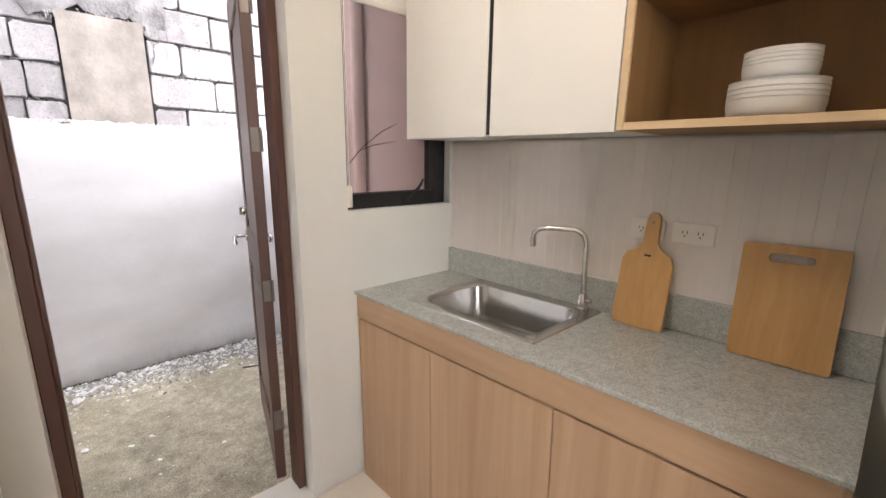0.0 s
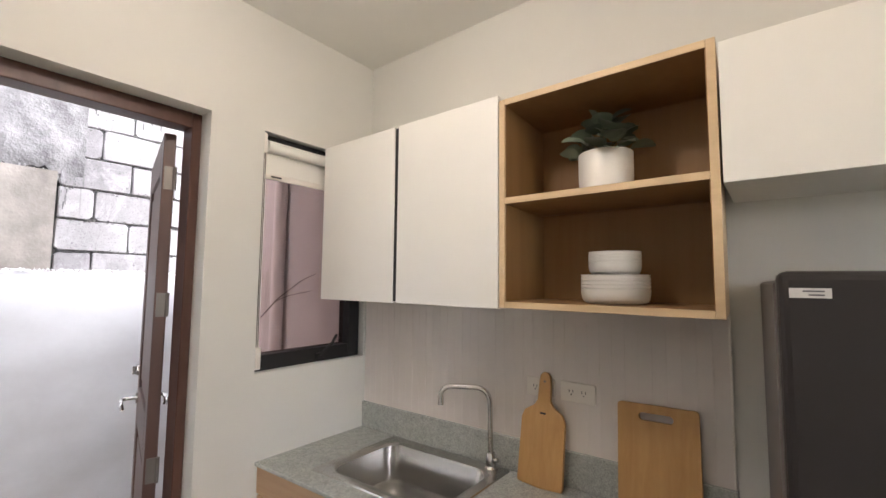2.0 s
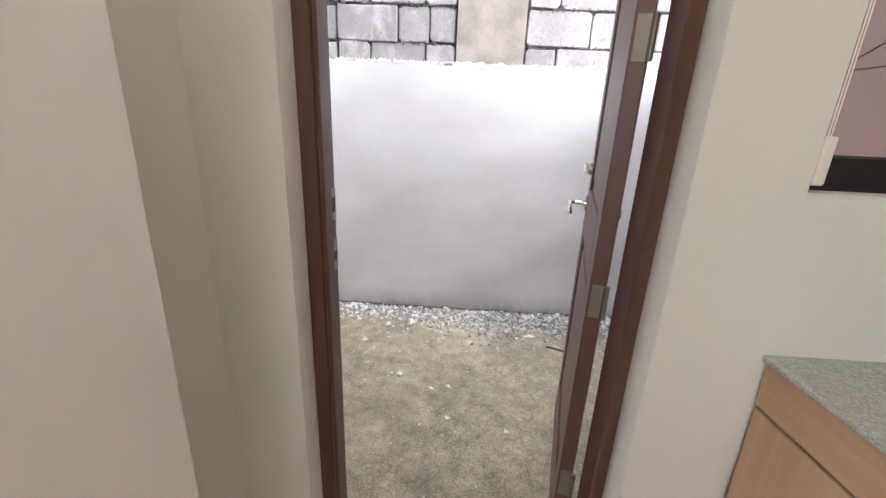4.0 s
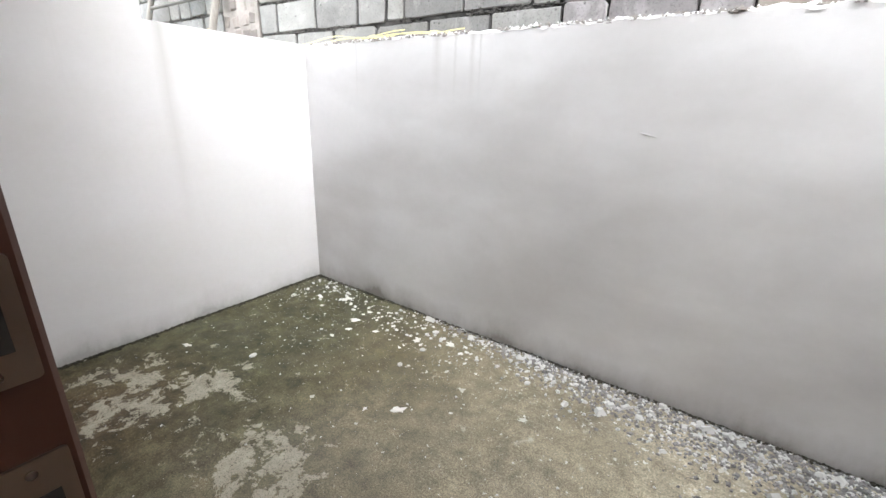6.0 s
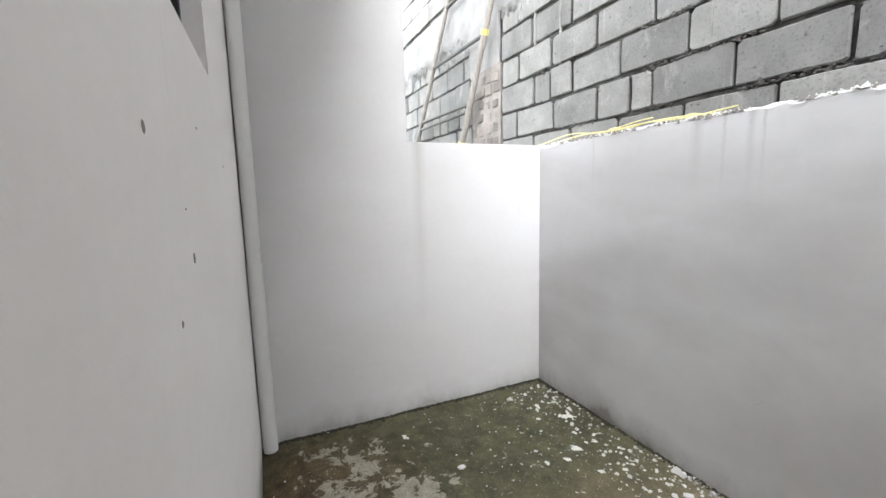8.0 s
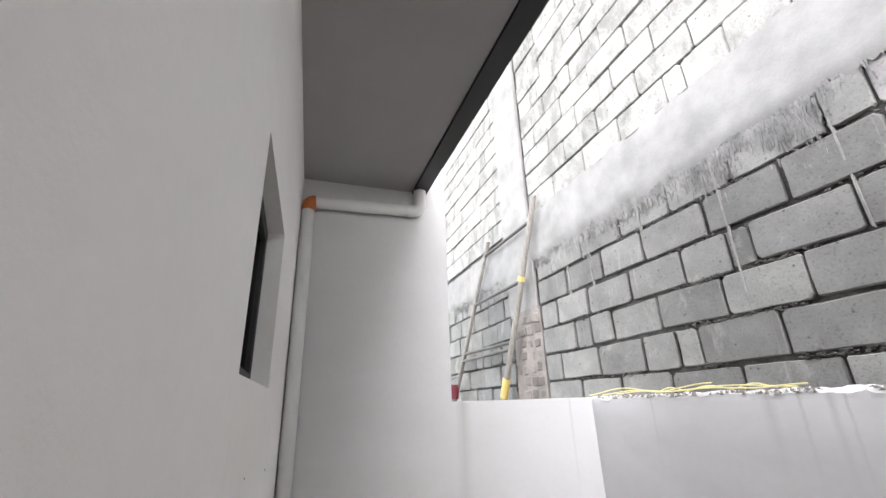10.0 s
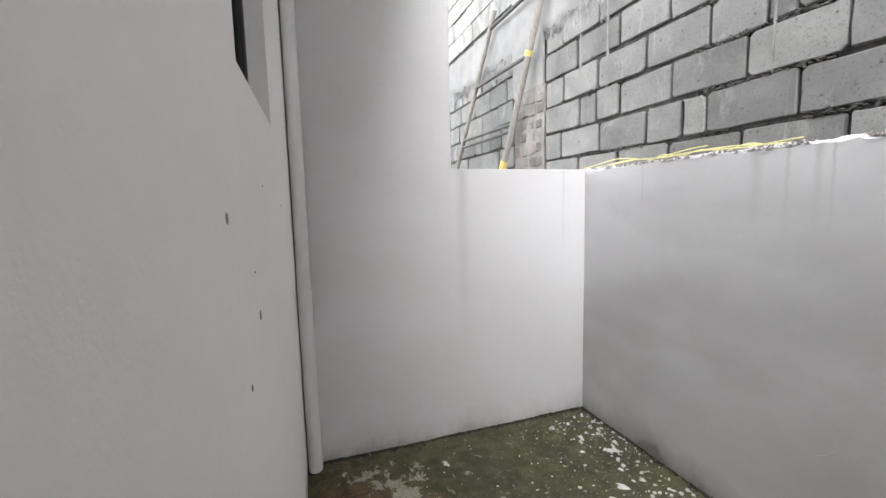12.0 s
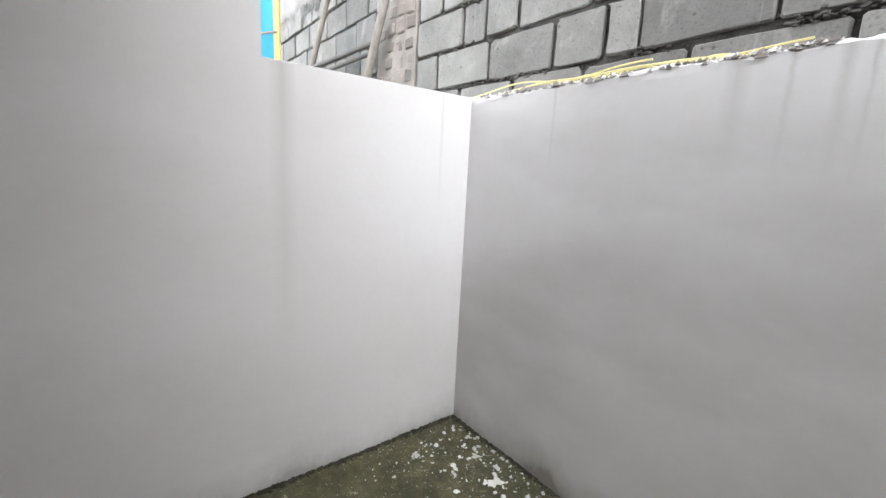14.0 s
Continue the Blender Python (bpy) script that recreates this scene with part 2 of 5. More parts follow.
DARK_CONCRETE = plain("rough_cast_concrete", (0.215, 0.195, 0.18), 0.95, vary=0.3, grain=45, relief=0.012, large=6)
PALE_CONCRETE = plain("pale_cast_concrete", (0.205, 0.183, 0.160), 0.95, vary=0.34, grain=45, relief=0.004, large=5)
SMEAR = plain("smeared_cement", (0.165, 0.157, 0.155), 0.95, vary=0.45, grain=40, relief=0.014, large=7)
MORTAR = plain("dark_mortar", (0.052, 0.050, 0.048), 0.95, vary=0.7, grain=60, relief=0.02, large=9)
CHIP = plain("white_plaster_chips", (0.56, 0.56, 0.545), 0.9, vary=0.2, grain=60)
STONE = plain("grey_gravel", (0.23, 0.225, 0.22), 0.95, vary=0.5, grain=50, large=25, relief=0.003)


def block_material(name, low, high, smear_at, spill, run_colour):
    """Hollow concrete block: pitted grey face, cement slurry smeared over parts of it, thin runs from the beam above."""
    m, n, l, b = material(name)
    vec = coords(n, l)
    fine = noise_tex(n, l, vec, 90, 4, 0.6)
    slow = noise_tex(n, l, vec, 4.5, 6, 0.62)
    info = n.new("ShaderNodeObjectInfo").outputs["Random"]
    middle = tuple((a + c) / 2 for a, c in zip(low, high))
    col = ramp(n, l, slow, [(0.30, low), (0.50, middle), (0.70, high)])
    col = mix(n, l, 1.0, col, ramp(n, l, info, [(0.0, 0.74), (0.3, 0.92), (0.8, 1.05), (1.0, 1.22)]), "MULTIPLY")
    sep = n.new("ShaderNodeSeparateXYZ")
    l.new(n.new("ShaderNodeNewGeometry").outputs["Position"], sep.inputs[0])
    # above 3.1 m extra slurry colour also stands in for the brighter light
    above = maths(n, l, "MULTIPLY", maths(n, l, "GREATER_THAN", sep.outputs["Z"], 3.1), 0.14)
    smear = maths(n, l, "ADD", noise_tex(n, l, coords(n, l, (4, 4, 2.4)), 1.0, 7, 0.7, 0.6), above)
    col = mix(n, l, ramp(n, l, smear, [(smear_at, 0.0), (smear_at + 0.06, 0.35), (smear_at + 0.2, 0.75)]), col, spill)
    run = noise_tex(n, l, coords(n, l, (22, 22, 0.7)), 1.0, 5, 0.62)
    col = mix(n, l, ramp(n, l, run, [(0.64, 0.0), (0.72, 0.5)]), col, run_colour)
    pits = ramp(n, l, fine, [(0.30, 0.62), (0.42, 0.97), (0.62, 1.04)])
    col = mix(n, l, 1.0, col, pits, "MULTIPLY")
    hole = n.new("ShaderNodeTexVoronoi")
    hole.inputs["Scale"].default_value = 26
    l.new(vec, hole.inputs["Vector"])
    sc = n.new("ShaderNodeSeparateColor")
    l.new(hole.outputs["Color"], sc.inputs[0])
    pock = maths(n, l, "MULTIPLY", maths(n, l, "GREATER_THAN", sc.outputs[0], 0.86), ramp(n, l, hole.outputs["Distance"], [(0.10, 0.75), (0.24, 0.0)]))
    col = mix(n, l, pock, col, tuple(c * 0.35 for c in low))
    l.new(col, b.inputs["Base Color"])
    b.inputs["Roughness"].default_value = 0.95
    bump(n, l, b, mix(n, l, 0.5, fine, slow), 0.7, 0.005)
    return m


def granite_material():
    m, n, l, b = material("grey_green_granite")
    vec = coords(n, l)
    v = n.new("ShaderNodeTexVoronoi")
    v.inputs["Scale"].default_value = 260
    l.new(vec, v.inputs["Vector"])
    sep = n.new("ShaderNodeSeparateColor")
    l.new(v.outputs["Color"], sep.inputs[0])
    grains = ramp(n, l, sep.outputs[0], [(0.0, (0.20, 0.208, 0.20)), (0.2, (0.33, 0.35, 0.33)), (0.6, (0.43, 0.455, 0.435)), (0.95, (0.62, 0.63, 0.605))])
    cloud = noise_tex(n, l, vec, 34, 6, 0.75)
    col = mix(n, l, 0.6, grains, ramp(n, l, cloud, [(0.3, (0.30, 0.32, 0.30)), (0.7, (0.52, 0.545, 0.52))]))
    l.new(col, b.inputs["Base Color"])
    b.inputs["Roughness"].default_value = 0.22
    return m


def ground_material():
    """Old concrete slab: mossy film, rust-brown stains, sandy wear by the door, scraped pale patches, paint flecks."""
    m, n, l, b = material("mossy_yard_concrete")
    vec = coords(n, l)
    slow = noise_tex(n, l, vec, 1.7, 7, 0.66, 0.4)
    mid = noise_tex(n, l, vec, 11, 7, 0.72)
    fine = noise_tex(n, l, vec, 150, 4, 0.75)
    sep = n.new("ShaderNodeSeparateXYZ")
    l.new(n.new("ShaderNodeNewGeometry").outputs["Position"], sep.inputs[0])
    film = ramp(n, l, slow, [(0.28, (0.090, 0.076, 0.036)), (0.48, (0.155, 0.130, 0.070)), (0.70, (0.24, 0.205, 0.13))])
    # green moss in the damp corner, its limit wandering
    wander = maths(n, l, "MULTIPLY", noise_tex(n, l, vec, 1.9, 6, 0.65), 2.2)
    damp = ramp(n, l, maths(n, l, "MULTIPLY", maths(n, l, "SUBTRACT", maths(n, l, "SUBTRACT", wander, sep.outputs["X"]), 3.2), 0.5), [(0.12, 0.0), (0.55, 0.85)])
    moss = ramp(n, l, mid, [(0.3, (0.038, 0.042, 0.015)), (0.7, (0.105, 0.100, 0.046))])
    col = mix(n, l, damp, film, moss)
    # sandy wear spread from the doorway
    reach = maths(n, l, "ADD", sep.outputs["X"], maths(n, l, "MULTIPLY", noise_tex(n, l, vec, 1.3, 5, 0.62), 1.8))
    dusty = ramp(n, l, maths(n, l, "MULTIPLY", maths(n, l, "ADD", reach, 2.6), 0.3), [(0.25, 0.0), (0.75, 0.9)])
    dust = ramp(n, l, slow, [(0.3, (0.33, 0.29, 0.205)), (0.7, (0.56, 0.50, 0.38))])
    col = mix(n, l, dusty, col, dust)
    # rust-brown seep by the pipe
    seep = n.new("ShaderNodeVectorMath")
    seep.operation = "DISTANCE"
    l.new(vec, seep.inputs[0])
    seep.inputs[1].default_value = (-3.35, 0.42, -0.225)
    near = maths(n, l, "ADD", seep.outputs["Value"], maths(n, l, "MULTIPLY", mid, 0.6))
    col = mix(n, l, ramp(n, l, near, [(0.45, 0.9), (1.0, 0.0)]), col, ramp(n, l, mid, [(0.3, (0.05, 0.028, 0.010)), (0.7, (0.16, 0.11, 0.055))]))
    # grit at two sizes
    col = mix(n, l, 1.0, col, ramp(n, l, mid, [(0.28, 0.40), (0.5, 0.74), (0.72, 1.08)]), "MULTIPLY")
    col = mix(n, l, 1.0, col, ramp(n, l, fine, [(0.30, 0.42), (0.5, 0.98), (0.70, 1.75)]), "MULTIPLY")
    # scraped patches in two groups by the house
    scr = noise_tex(n, l, vec, 8.5, 9, 0.74, 0.3)
    groups = 0.0
    for cx, cy, rx, ry in ((-3.35, 0.66, 0.55, 0.36), (-2.46, 0.80, 0.42, 0.34), (-3.1, 0.95, 0.3, 0.25)):
        ell = n.new("ShaderNodeMapping")
        ell.inputs["Location"].default_value = (-cx / rx, -cy / ry, 0)
        ell.inputs["Scale"].default_value = (1 / rx, 1 / ry, 0)
        l.new(n.new("ShaderNodeNewGeometry").outputs["Position"], ell.inputs["Vector"])
        ln = n.new("ShaderNodeVectorMath")
        ln.operation = "LENGTH"
        l.new(ell.outputs[0], ln.inputs[0])
        groups = maths(n, l, "MAXIMUM", groups, ramp(n, l, ln.outputs["Value"], [(0.35, 1.0), (1.0, 0.0)]))
    patch = ramp(n, l, maths(n, l, "ADD", scr, maths(n, l, "MULTIPLY", groups, 0.145)), [(0.625, 0.0), (0.645, 1.0)])
    patch = maths(n, l, "MULTIPLY", patch, ramp(n, l, fine, [(0.36, 0.0), (0.46, 0.88)]))
    col = mix(n, l, patch, col, ramp(n, l, mid, [(0.3, (0.29, 0.265, 0.20)), (0.7, (0.48, 0.45, 0.37))]))
    # paint and plaster flecks at two sizes, thicker along the boundary wall
    crowd = ramp(n, l, maths(n, l, "MULTIPLY", maths(n, l, "ADD", sep.outputs["Y"], maths(n, l, "MULTIPLY", slow, 0.9)), 0.4), [(0.55, 0.25), (0.98, 0.85)])
    for scale, most, power in ((13, 0.42, 7.0), (36, 0.46, 5.0), (95, 0.44, 4.0)):
        v = n.new("ShaderNodeTexVoronoi")
        v.inputs["Scale"].default_value = scale
        l.new(mix(n, l, 0.9 / scale, vec, noise_colour(n, l, vec, scale * 2.6)), v.inputs["Vector"])
        sc = n.new("ShaderNodeSeparateColor")
        l.new(v.outputs["Color"], sc.inputs[0])
        size = maths(n, l, "MULTIPLY", maths(n, l, "MULTIPLY", maths(n, l, "POWER", sc.outputs[1], power), most), crowd)
        fleck = maths(n, l, "LESS_THAN", v.outputs["Distance"], size)
        col = mix(n, l, maths(n, l, "MULTIPLY", fleck, maths(n, l, "ADD", 0.45, maths(n, l, "MULTIPLY", sc.outputs[0], 0.5))), col, (0.66, 0.66, 0.62))
    l.new(col, b.inputs["Base Color"])
    l.new(ramp(n, l, slow, [(0.35, 0.45), (0.65, 0.85)]), b.inputs["Roughness"])
    bump(n, l, b, mix(n, l, 0.6, mid, fine), 0.6, 0.006)
    return m


def noise_colour(n, l, vec, scale):
    t = n.new("ShaderNodeTexNoise")
    t.inputs["Scale"].default_value = scale
    l.new(vec, t.inputs["Vector"])
    return t.outputs["Color"]


def tinted_glass(name, tint, gloss):
    m, n, l, b = material(name)
    n.remove(b)
    clear = n.new("ShaderNodeBsdfTransparent")
    clear.inputs["Color"].default_value = (*tint, 1)
    shine = n.new("ShaderNodeBsdfGlossy")
    shine.inputs["Roughness"].default_value = 0.03
    f = n.new("ShaderNodeFresnel")
    f.inputs["IOR"].default_value = gloss
    mx = n.new("ShaderNodeMixShader")
    l.new(f.outputs[0], mx.inputs[0])
    l.new(clear.outputs[0], mx.inputs[1])
    l.new(shine.outputs[0], mx.inputs[2])
    l.new(mx.outputs[0], n["Material Output"].inputs["Surface"])
    return m


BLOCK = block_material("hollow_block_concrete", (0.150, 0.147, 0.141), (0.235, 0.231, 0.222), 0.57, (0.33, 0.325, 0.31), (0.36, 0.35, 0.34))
# lighter copy of BLOCK: overexposure of the yard behind the door put into colour
PALE_BLOCK = block_material("brightened_block_concrete", (0.19, 0.178, 0.178), (0.285, 0.269, 0.269), 0.50, (0.36, 0.34, 0.343), (0.085, 0.08, 0.076))
GRANITE = granite_material()
GROUND = ground_material()
GLASS = tinted_glass("bronze_tinted_glass", (0.87, 0.75, 0.72), 1.35)
DARK_GLASS = tinted_glass("dark_tinted_glass", (0.12, 0.11, 0.11), 1.5)


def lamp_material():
    m, n, l, b = material("guessed_bulb_glow")
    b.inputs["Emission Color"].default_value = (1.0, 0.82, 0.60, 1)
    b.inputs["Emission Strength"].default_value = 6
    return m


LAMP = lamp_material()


# ---- mesh helpers ----
def mesh_object(name, bm, mat, parent=None, smooth=False):
    me = bpy.data.meshes.new(name)
    bm.normal_update()
    bm.to_mesh(me)
    bm.free()
    for m in mat if isinstance(mat, (list, tuple)) else [mat]:
        me.materials.append(m)
    if smooth:
        for p in me.polygons:
            p.use_smooth = True
        me.set_sharp_from_angle(angle=radians(40))
    ob = new(name, me)
    if parent:
        ob.parent = parent
    return ob


def part(name, bm, mat, parent, label="", smooth=False):
    ob = mesh_object(name, bm, mat, parent, smooth)
    if label:
        ob["label"] = label
    return ob


def empty(name, label="", category="", group="", kind="", m=None):
    ob = new(name)
    ob.empty_display_size = 0.05
    if m is not None:
        ob.matrix_world = m
    return tagged(ob, label, category, group, kind)


def add_box(bm, x0, x1, y0, y1, z0, z1, bevel=0.0, segs=1):
    made = bmesh.ops.create_cube(bm, size=1.0)["verts"]
    for v in made:
        v.co = Vector(((x0 + x1) / 2 + v.co.x * (x1 - x0), (y0 + y1) / 2 + v.co.y * (y1 - y0), (z0 + z1) / 2 + v.co.z * (z1 - z0)))
    if bevel:
        edges = list({e for v in made for e in v.link_edges})
        bmesh.ops.bevel(bm, geom=edges, offset=bevel, segments=segs, affect="EDGES", profile=0.5)
    return bm


def box(x0, x1, y0, y1, z0, z1, bevel=0.0, segs=1):
    return add_box(bmesh.new(), min(x0, x1), max(x0, x1), min(y0, y1), max(y0, y1), min(z0, z1), max(z0, z1), bevel, segs)


def tube(points, radius, segs=10, closed_ends=True, taper=None):
    """A round bar along a line of points."""
    bm = bmesh.new()
    pts = [Vector(p) for p in points]
    rings, side = [], None
    for i, p in enumerate(pts):
        d = (pts[min(i + 1, len(pts) - 1)] - pts[max(i - 1, 0)]).normalized()
        if side is None:
            side = d.orthogonal().normalized()
        side = (side - d * side.dot(d)).normalized()
        up = d.cross(side)
        r = radius if taper is None else radius + (taper - radius) * i / (len(pts) - 1)
        rings.append([bm.verts.new(p + (side * math.cos(a) + up * math.sin(a)) * r) for a in (2 * math.pi * k / segs for k in range(segs))])
    for a, c in zip(rings, rings[1:]):
        for k in range(segs):
            bm.faces.new((a[k], a[(k + 1) % segs], c[(k + 1) % segs], c[k]))
    if closed_ends:
        bm.faces.new(rings[0][::-1])
        bm.faces.new(rings[-1])
    return bm


def arc(p0, corner, p1, steps=6):
    """Points of a rounded corner from p0 by way of corner to p1."""
    p0, c, p1 = Vector(p0), Vector(corner), Vector(p1)
    return [(p0 * (1 - t) ** 2 + c * 2 * t * (1 - t) + p1 * t * t) for t in (k / steps for k in range(steps + 1))]


def lathe(profile, segs=32, centre=(0, 0, 0)):
    """A turned body from (radius, height) pairs."""
    bm = bmesh.new()
    rings = []
    for r, z in profile:
        if r < 1e-5:
            rings.append([bm.verts.new((centre[0], centre[1], centre[2] + z))])
        else:
            rings.append([bm.verts.new((centre[0] + r * math.cos(2 * math.pi * k / segs), centre[1] + r * math.sin(2 * math.pi * k / segs), centre[2] + z)) for k in range(segs)])
    for a, c in zip(rings, rings[1:]):
        for k in range(segs):
            q = [a[k % len(a)], a[(k + 1) % len(a)], c[(k + 1) % len(c)], c[k % len(c)]]
            q = list(dict.fromkeys(q))
            if len(q) > 2:
                bm.faces.new(q)
    return bm


def plate(outline, y0, y1, axis="y", bevel=0.0):
    """A flat piece: an outline of (u, v) pairs drawn out from y0 to y1 along an axis."""
    bm = bmesh.new()

    def at(u, v, w):
        return (u, w, v) if axis == "y" else (w, u, v) if axis == "x" else (u, v, w)
    a = [bm.verts.new(at(u, v, y0)) for u, v in outline]
    c = [bm.verts.new(at(u, v, y1)) for u, v in outline]
    n = len(a)
    bm.faces.new(a)
    bm.faces.new(c[::-1])
    for k in range(n):
        bm.faces.new((a[k], c[k], c[(k + 1) % n], a[(k + 1) % n]))
    bmesh.ops.recalc_face_normals(bm, faces=bm.faces)
    if bevel:
        rims = [e for e in bm.edges if e.is_manifold and len({len(f.verts) for f in e.link_faces} - {4}) == 1]
        bmesh.ops.bevel(bm, geom=rims, offset=bevel, segments=2, affect="EDGES", profile=0.5)
    return bm


def rounded(u0, u1, v0, v1, r, steps=5):
    pts = []
    for cu, cv, a0 in ((u1 - r, v1 - r, 0), (u0 + r, v1 - r, 90), (u0 + r, v0 + r, 180), (u1 - r, v0 + r, 270)):
        for k in range(steps + 1):
            a = radians(a0 + 90 * k / steps)
            pts.append((cu + r * math.cos(a), cv + r * math.sin(a)))
    return pts


def pierced_wall(us, vs, holes, inner, outer, along="x", outside=lambda u: False):
    """A wall of one thickness in cells; holes go right through. inner and outer give the two faces' place for a u."""
    bm = bmesh.new()
    us, vs = sorted(set(us)), sorted(set(vs))

    def solid(i, j):
        if not (0 <= i < len(us) - 1 and 0 <= j < len(vs) - 1):
            return False
        u, v = (us[i] + us[i + 1]) / 2, (vs[j] + vs[j + 1]) / 2
        return not any(a < u < b and c < v < d for a, b, c, d in holes)

    store = {}

    def vert(i, j, side):
        if (i, j, side) not in store:
            w = (outer if side else inner)(us[i])
            store[i, j, side] = bm.verts.new((us[i], w, vs[j]) if along == "x" else (w, us[i], vs[j]))
        return store[i, j, side]

    for i in range(len(us) - 1):
        for j in range(len(vs) - 1):
            if not solid(i, j):
                continue
            for s in (0, 1):
                bm.faces.new([vert(i, j, s), vert(i + 1, j, s), vert(i + 1, j + 1, s), vert(i, j + 1, s)]).material_index = s
            for di, dj, e in ((-1, 0, ((i, j), (i, j + 1))), (1, 0, ((i + 1, j), (i + 1, j + 1))), (0, -1, ((i, j), (i + 1, j))), (0, 1, ((i, j + 1), (i + 1, j + 1)))):
                if not solid(i + di, j + dj):
                    (a, b2), (c, d) = e
                    bm.faces.new([vert(a, b2, 0), vert(c, d, 0), vert(c, d, 1), vert(a, b2, 1)]).material_index = int(outside(us[i]))
    bmesh.ops.recalc_face_normals(bm, faces=bm.faces)
    return bm


# ---- the setting ----
YARD_Z = -0.225
SIDE_X = -3.89
YARD_Y = 2.24
TOP_Z = 1.555


def house_face(x):
    """The outer face of the back wall, which is not quite square to the yard."""
    return 0.187 - (x + 2.04) * 0.034


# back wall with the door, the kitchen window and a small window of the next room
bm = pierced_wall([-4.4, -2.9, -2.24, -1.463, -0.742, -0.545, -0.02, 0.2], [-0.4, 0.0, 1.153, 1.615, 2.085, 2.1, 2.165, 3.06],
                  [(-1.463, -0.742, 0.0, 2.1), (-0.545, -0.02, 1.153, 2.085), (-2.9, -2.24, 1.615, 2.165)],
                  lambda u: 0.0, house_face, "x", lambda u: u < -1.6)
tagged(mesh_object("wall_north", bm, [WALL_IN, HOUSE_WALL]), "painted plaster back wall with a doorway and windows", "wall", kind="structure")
wall_east = tagged(mesh_object("wall_east", box(0.0, 0.2, -4.75, -0.0005, -0.2, 2.6), WALL_IN), "cream painted kitchen wall behind the counter", "wall", kind="structure")
# unseen wall; its opening is added for the fill light
bm = pierced_wall([-4.4, -3.0, -1.4, 0.2], [-0.2, 0.9, 2.1, 2.6], [(-3.0, -1.4, 0.9, 2.1)], lambda u: -4.6, lambda u: -4.75)
tagged(mesh_object("wall_south", bm, [WALL_IN, WALL_IN]), "plain painted wall with an added, unseen window opening", "wall", kind="structure")
tagged(mesh_object("wall_west", box(-4.4, -4.25, -4.598, -0.002, -0.2, 2.6), WALL_IN), "plain painted room wall", "wall", kind="structure")
bm = box(-1.747, -1.515, -0.605, -0.275, 0.0, 2.552, 0.010, 3)
tagged(mesh_object("wall_stub", bm, WALL_LIT), "short return wall beside the door, painted lighter to look lit", "wall", kind="structure")
tagged(mesh_object("recess_wall", box(-1.747, -1.624, -0.2745, -0.0005, 0.0, 2.552), WALL_IN), "painted recess wall beside the back door", "wall", kind="structure")
tagged(mesh_object("partition_wall", box(-1.747, -1.624, -2.6, -1.22, 0.0, 2.552), WALL_IN), "plain painted partition wall", "wall", kind="structure")
tagged(mesh_object("lintel_wall", box(-1.747, -1.624, -1.2195, -0.6055, 2.08, 2.552), WALL_IN), "painted wall above the inner doorway", "wall", kind="structure")
tagged(mesh_object("inner_room_wall", box(-1.86, -1.7475, -2.6, -2.5, 0.0, 2.552), WALL_IN), "plain painted wall of the inner room", "wall", kind="structure")
floor = tagged(mesh_object("floor", box(-4.4, 0.2, -4.75, 0.0, -0.2, -0.006), GROUT), "cream tiled kitchen floor", "floor", kind="structure")
tagged(mesh_object("threshold", box(-1.463, -0.742, 0.0005, 0.17, -0.3, -0.0005, 0.004), FLOOR_TILE), "cream tiled door threshold above the yard", "threshold", kind="structure")
tagged(mesh_object("ceiling", box(-4.4, 0.2, -4.75, 0.0, 2.553, 2.62), CEILING), "white painted flat ceiling", "ceiling", kind="structure")
tagged(mesh_object("roof_slab", box(-4.4, 0.35, -4.9, 1.0, 3.075, 3.2), SOFFIT), "flat roof over the house", "roof", kind="structure")

# yard: ground, side walls, boundary wall
ground = bmesh.new()
bmesh.ops.create_grid(ground, x_segments=60, y_segments=60, size=1.0)
for v in ground.verts:
    a, b_ = v.co.x, v.co.y
    v.co.x = -2.0 + (abs(a) ** 2.6) * math.copysign(180, a) + a * 5
    v.co.y = 1.2 + (abs(b_) ** 2.6) * math.copysign(180, b_) + b_ * 3
    inside = v.co.y < 0.16 and v.co.y > -4.9 and -4.5 < v.co.x < 0.3
    v.co.z = YARD_Z - (0.25 if inside else 0) + 0.010 * noise.noise(Vector((v.co.x * 1.7, v.co.y * 1.7, 0)))
tagged(mesh_object("ground", ground, GROUND, smooth=True), "mossy brown concrete yard with scraped pale patches", "ground", kind="structure")


def rough_top(x0, x1, y0, y1, z0, z1, step, amount, seed):
    """A wall whose top edge is broken and uneven."""
    bm2 = bmesh.new()
    n = max(2, int((x1 - x0) / step))
    rows = []
    for i in range(n + 1):
        x = x0 + (x1 - x0) * i / n
        ring = []
        for y, z in ((y0, z0), (y0, z1 - 0.035), (y0, z1 - 0.012), (y0 + 0.012, z1), ((y0 + y1) / 2, z1 + 0.006), (y1 - 0.012, z1), (y1, z1 - 0.012), (y1, z1 - 0.035), (y1, z0)):
            d = 0.0
            if z > z1 - 0.02:
                d = amount * (noise.noise(Vector((x * 9, y * 30, seed))) + 0.6 * noise.noise(Vector((x * 31, y * 60, seed))))
            ring.append(bm2.verts.new((x, y + d * 0.35, z + d)))
        rows.append(ring)
    for a, c in zip(rows, rows[1:]):
        for k in range(8):
            bm2.faces.new((a[k], c[k], c[k + 1], a[k + 1]))
    bm2.faces.new(rows[0])
    bm2.faces.new(rows[-1][::-1])
    bmesh.ops.recalc_face_normals(bm2, faces=bm2.faces)
    return bm2


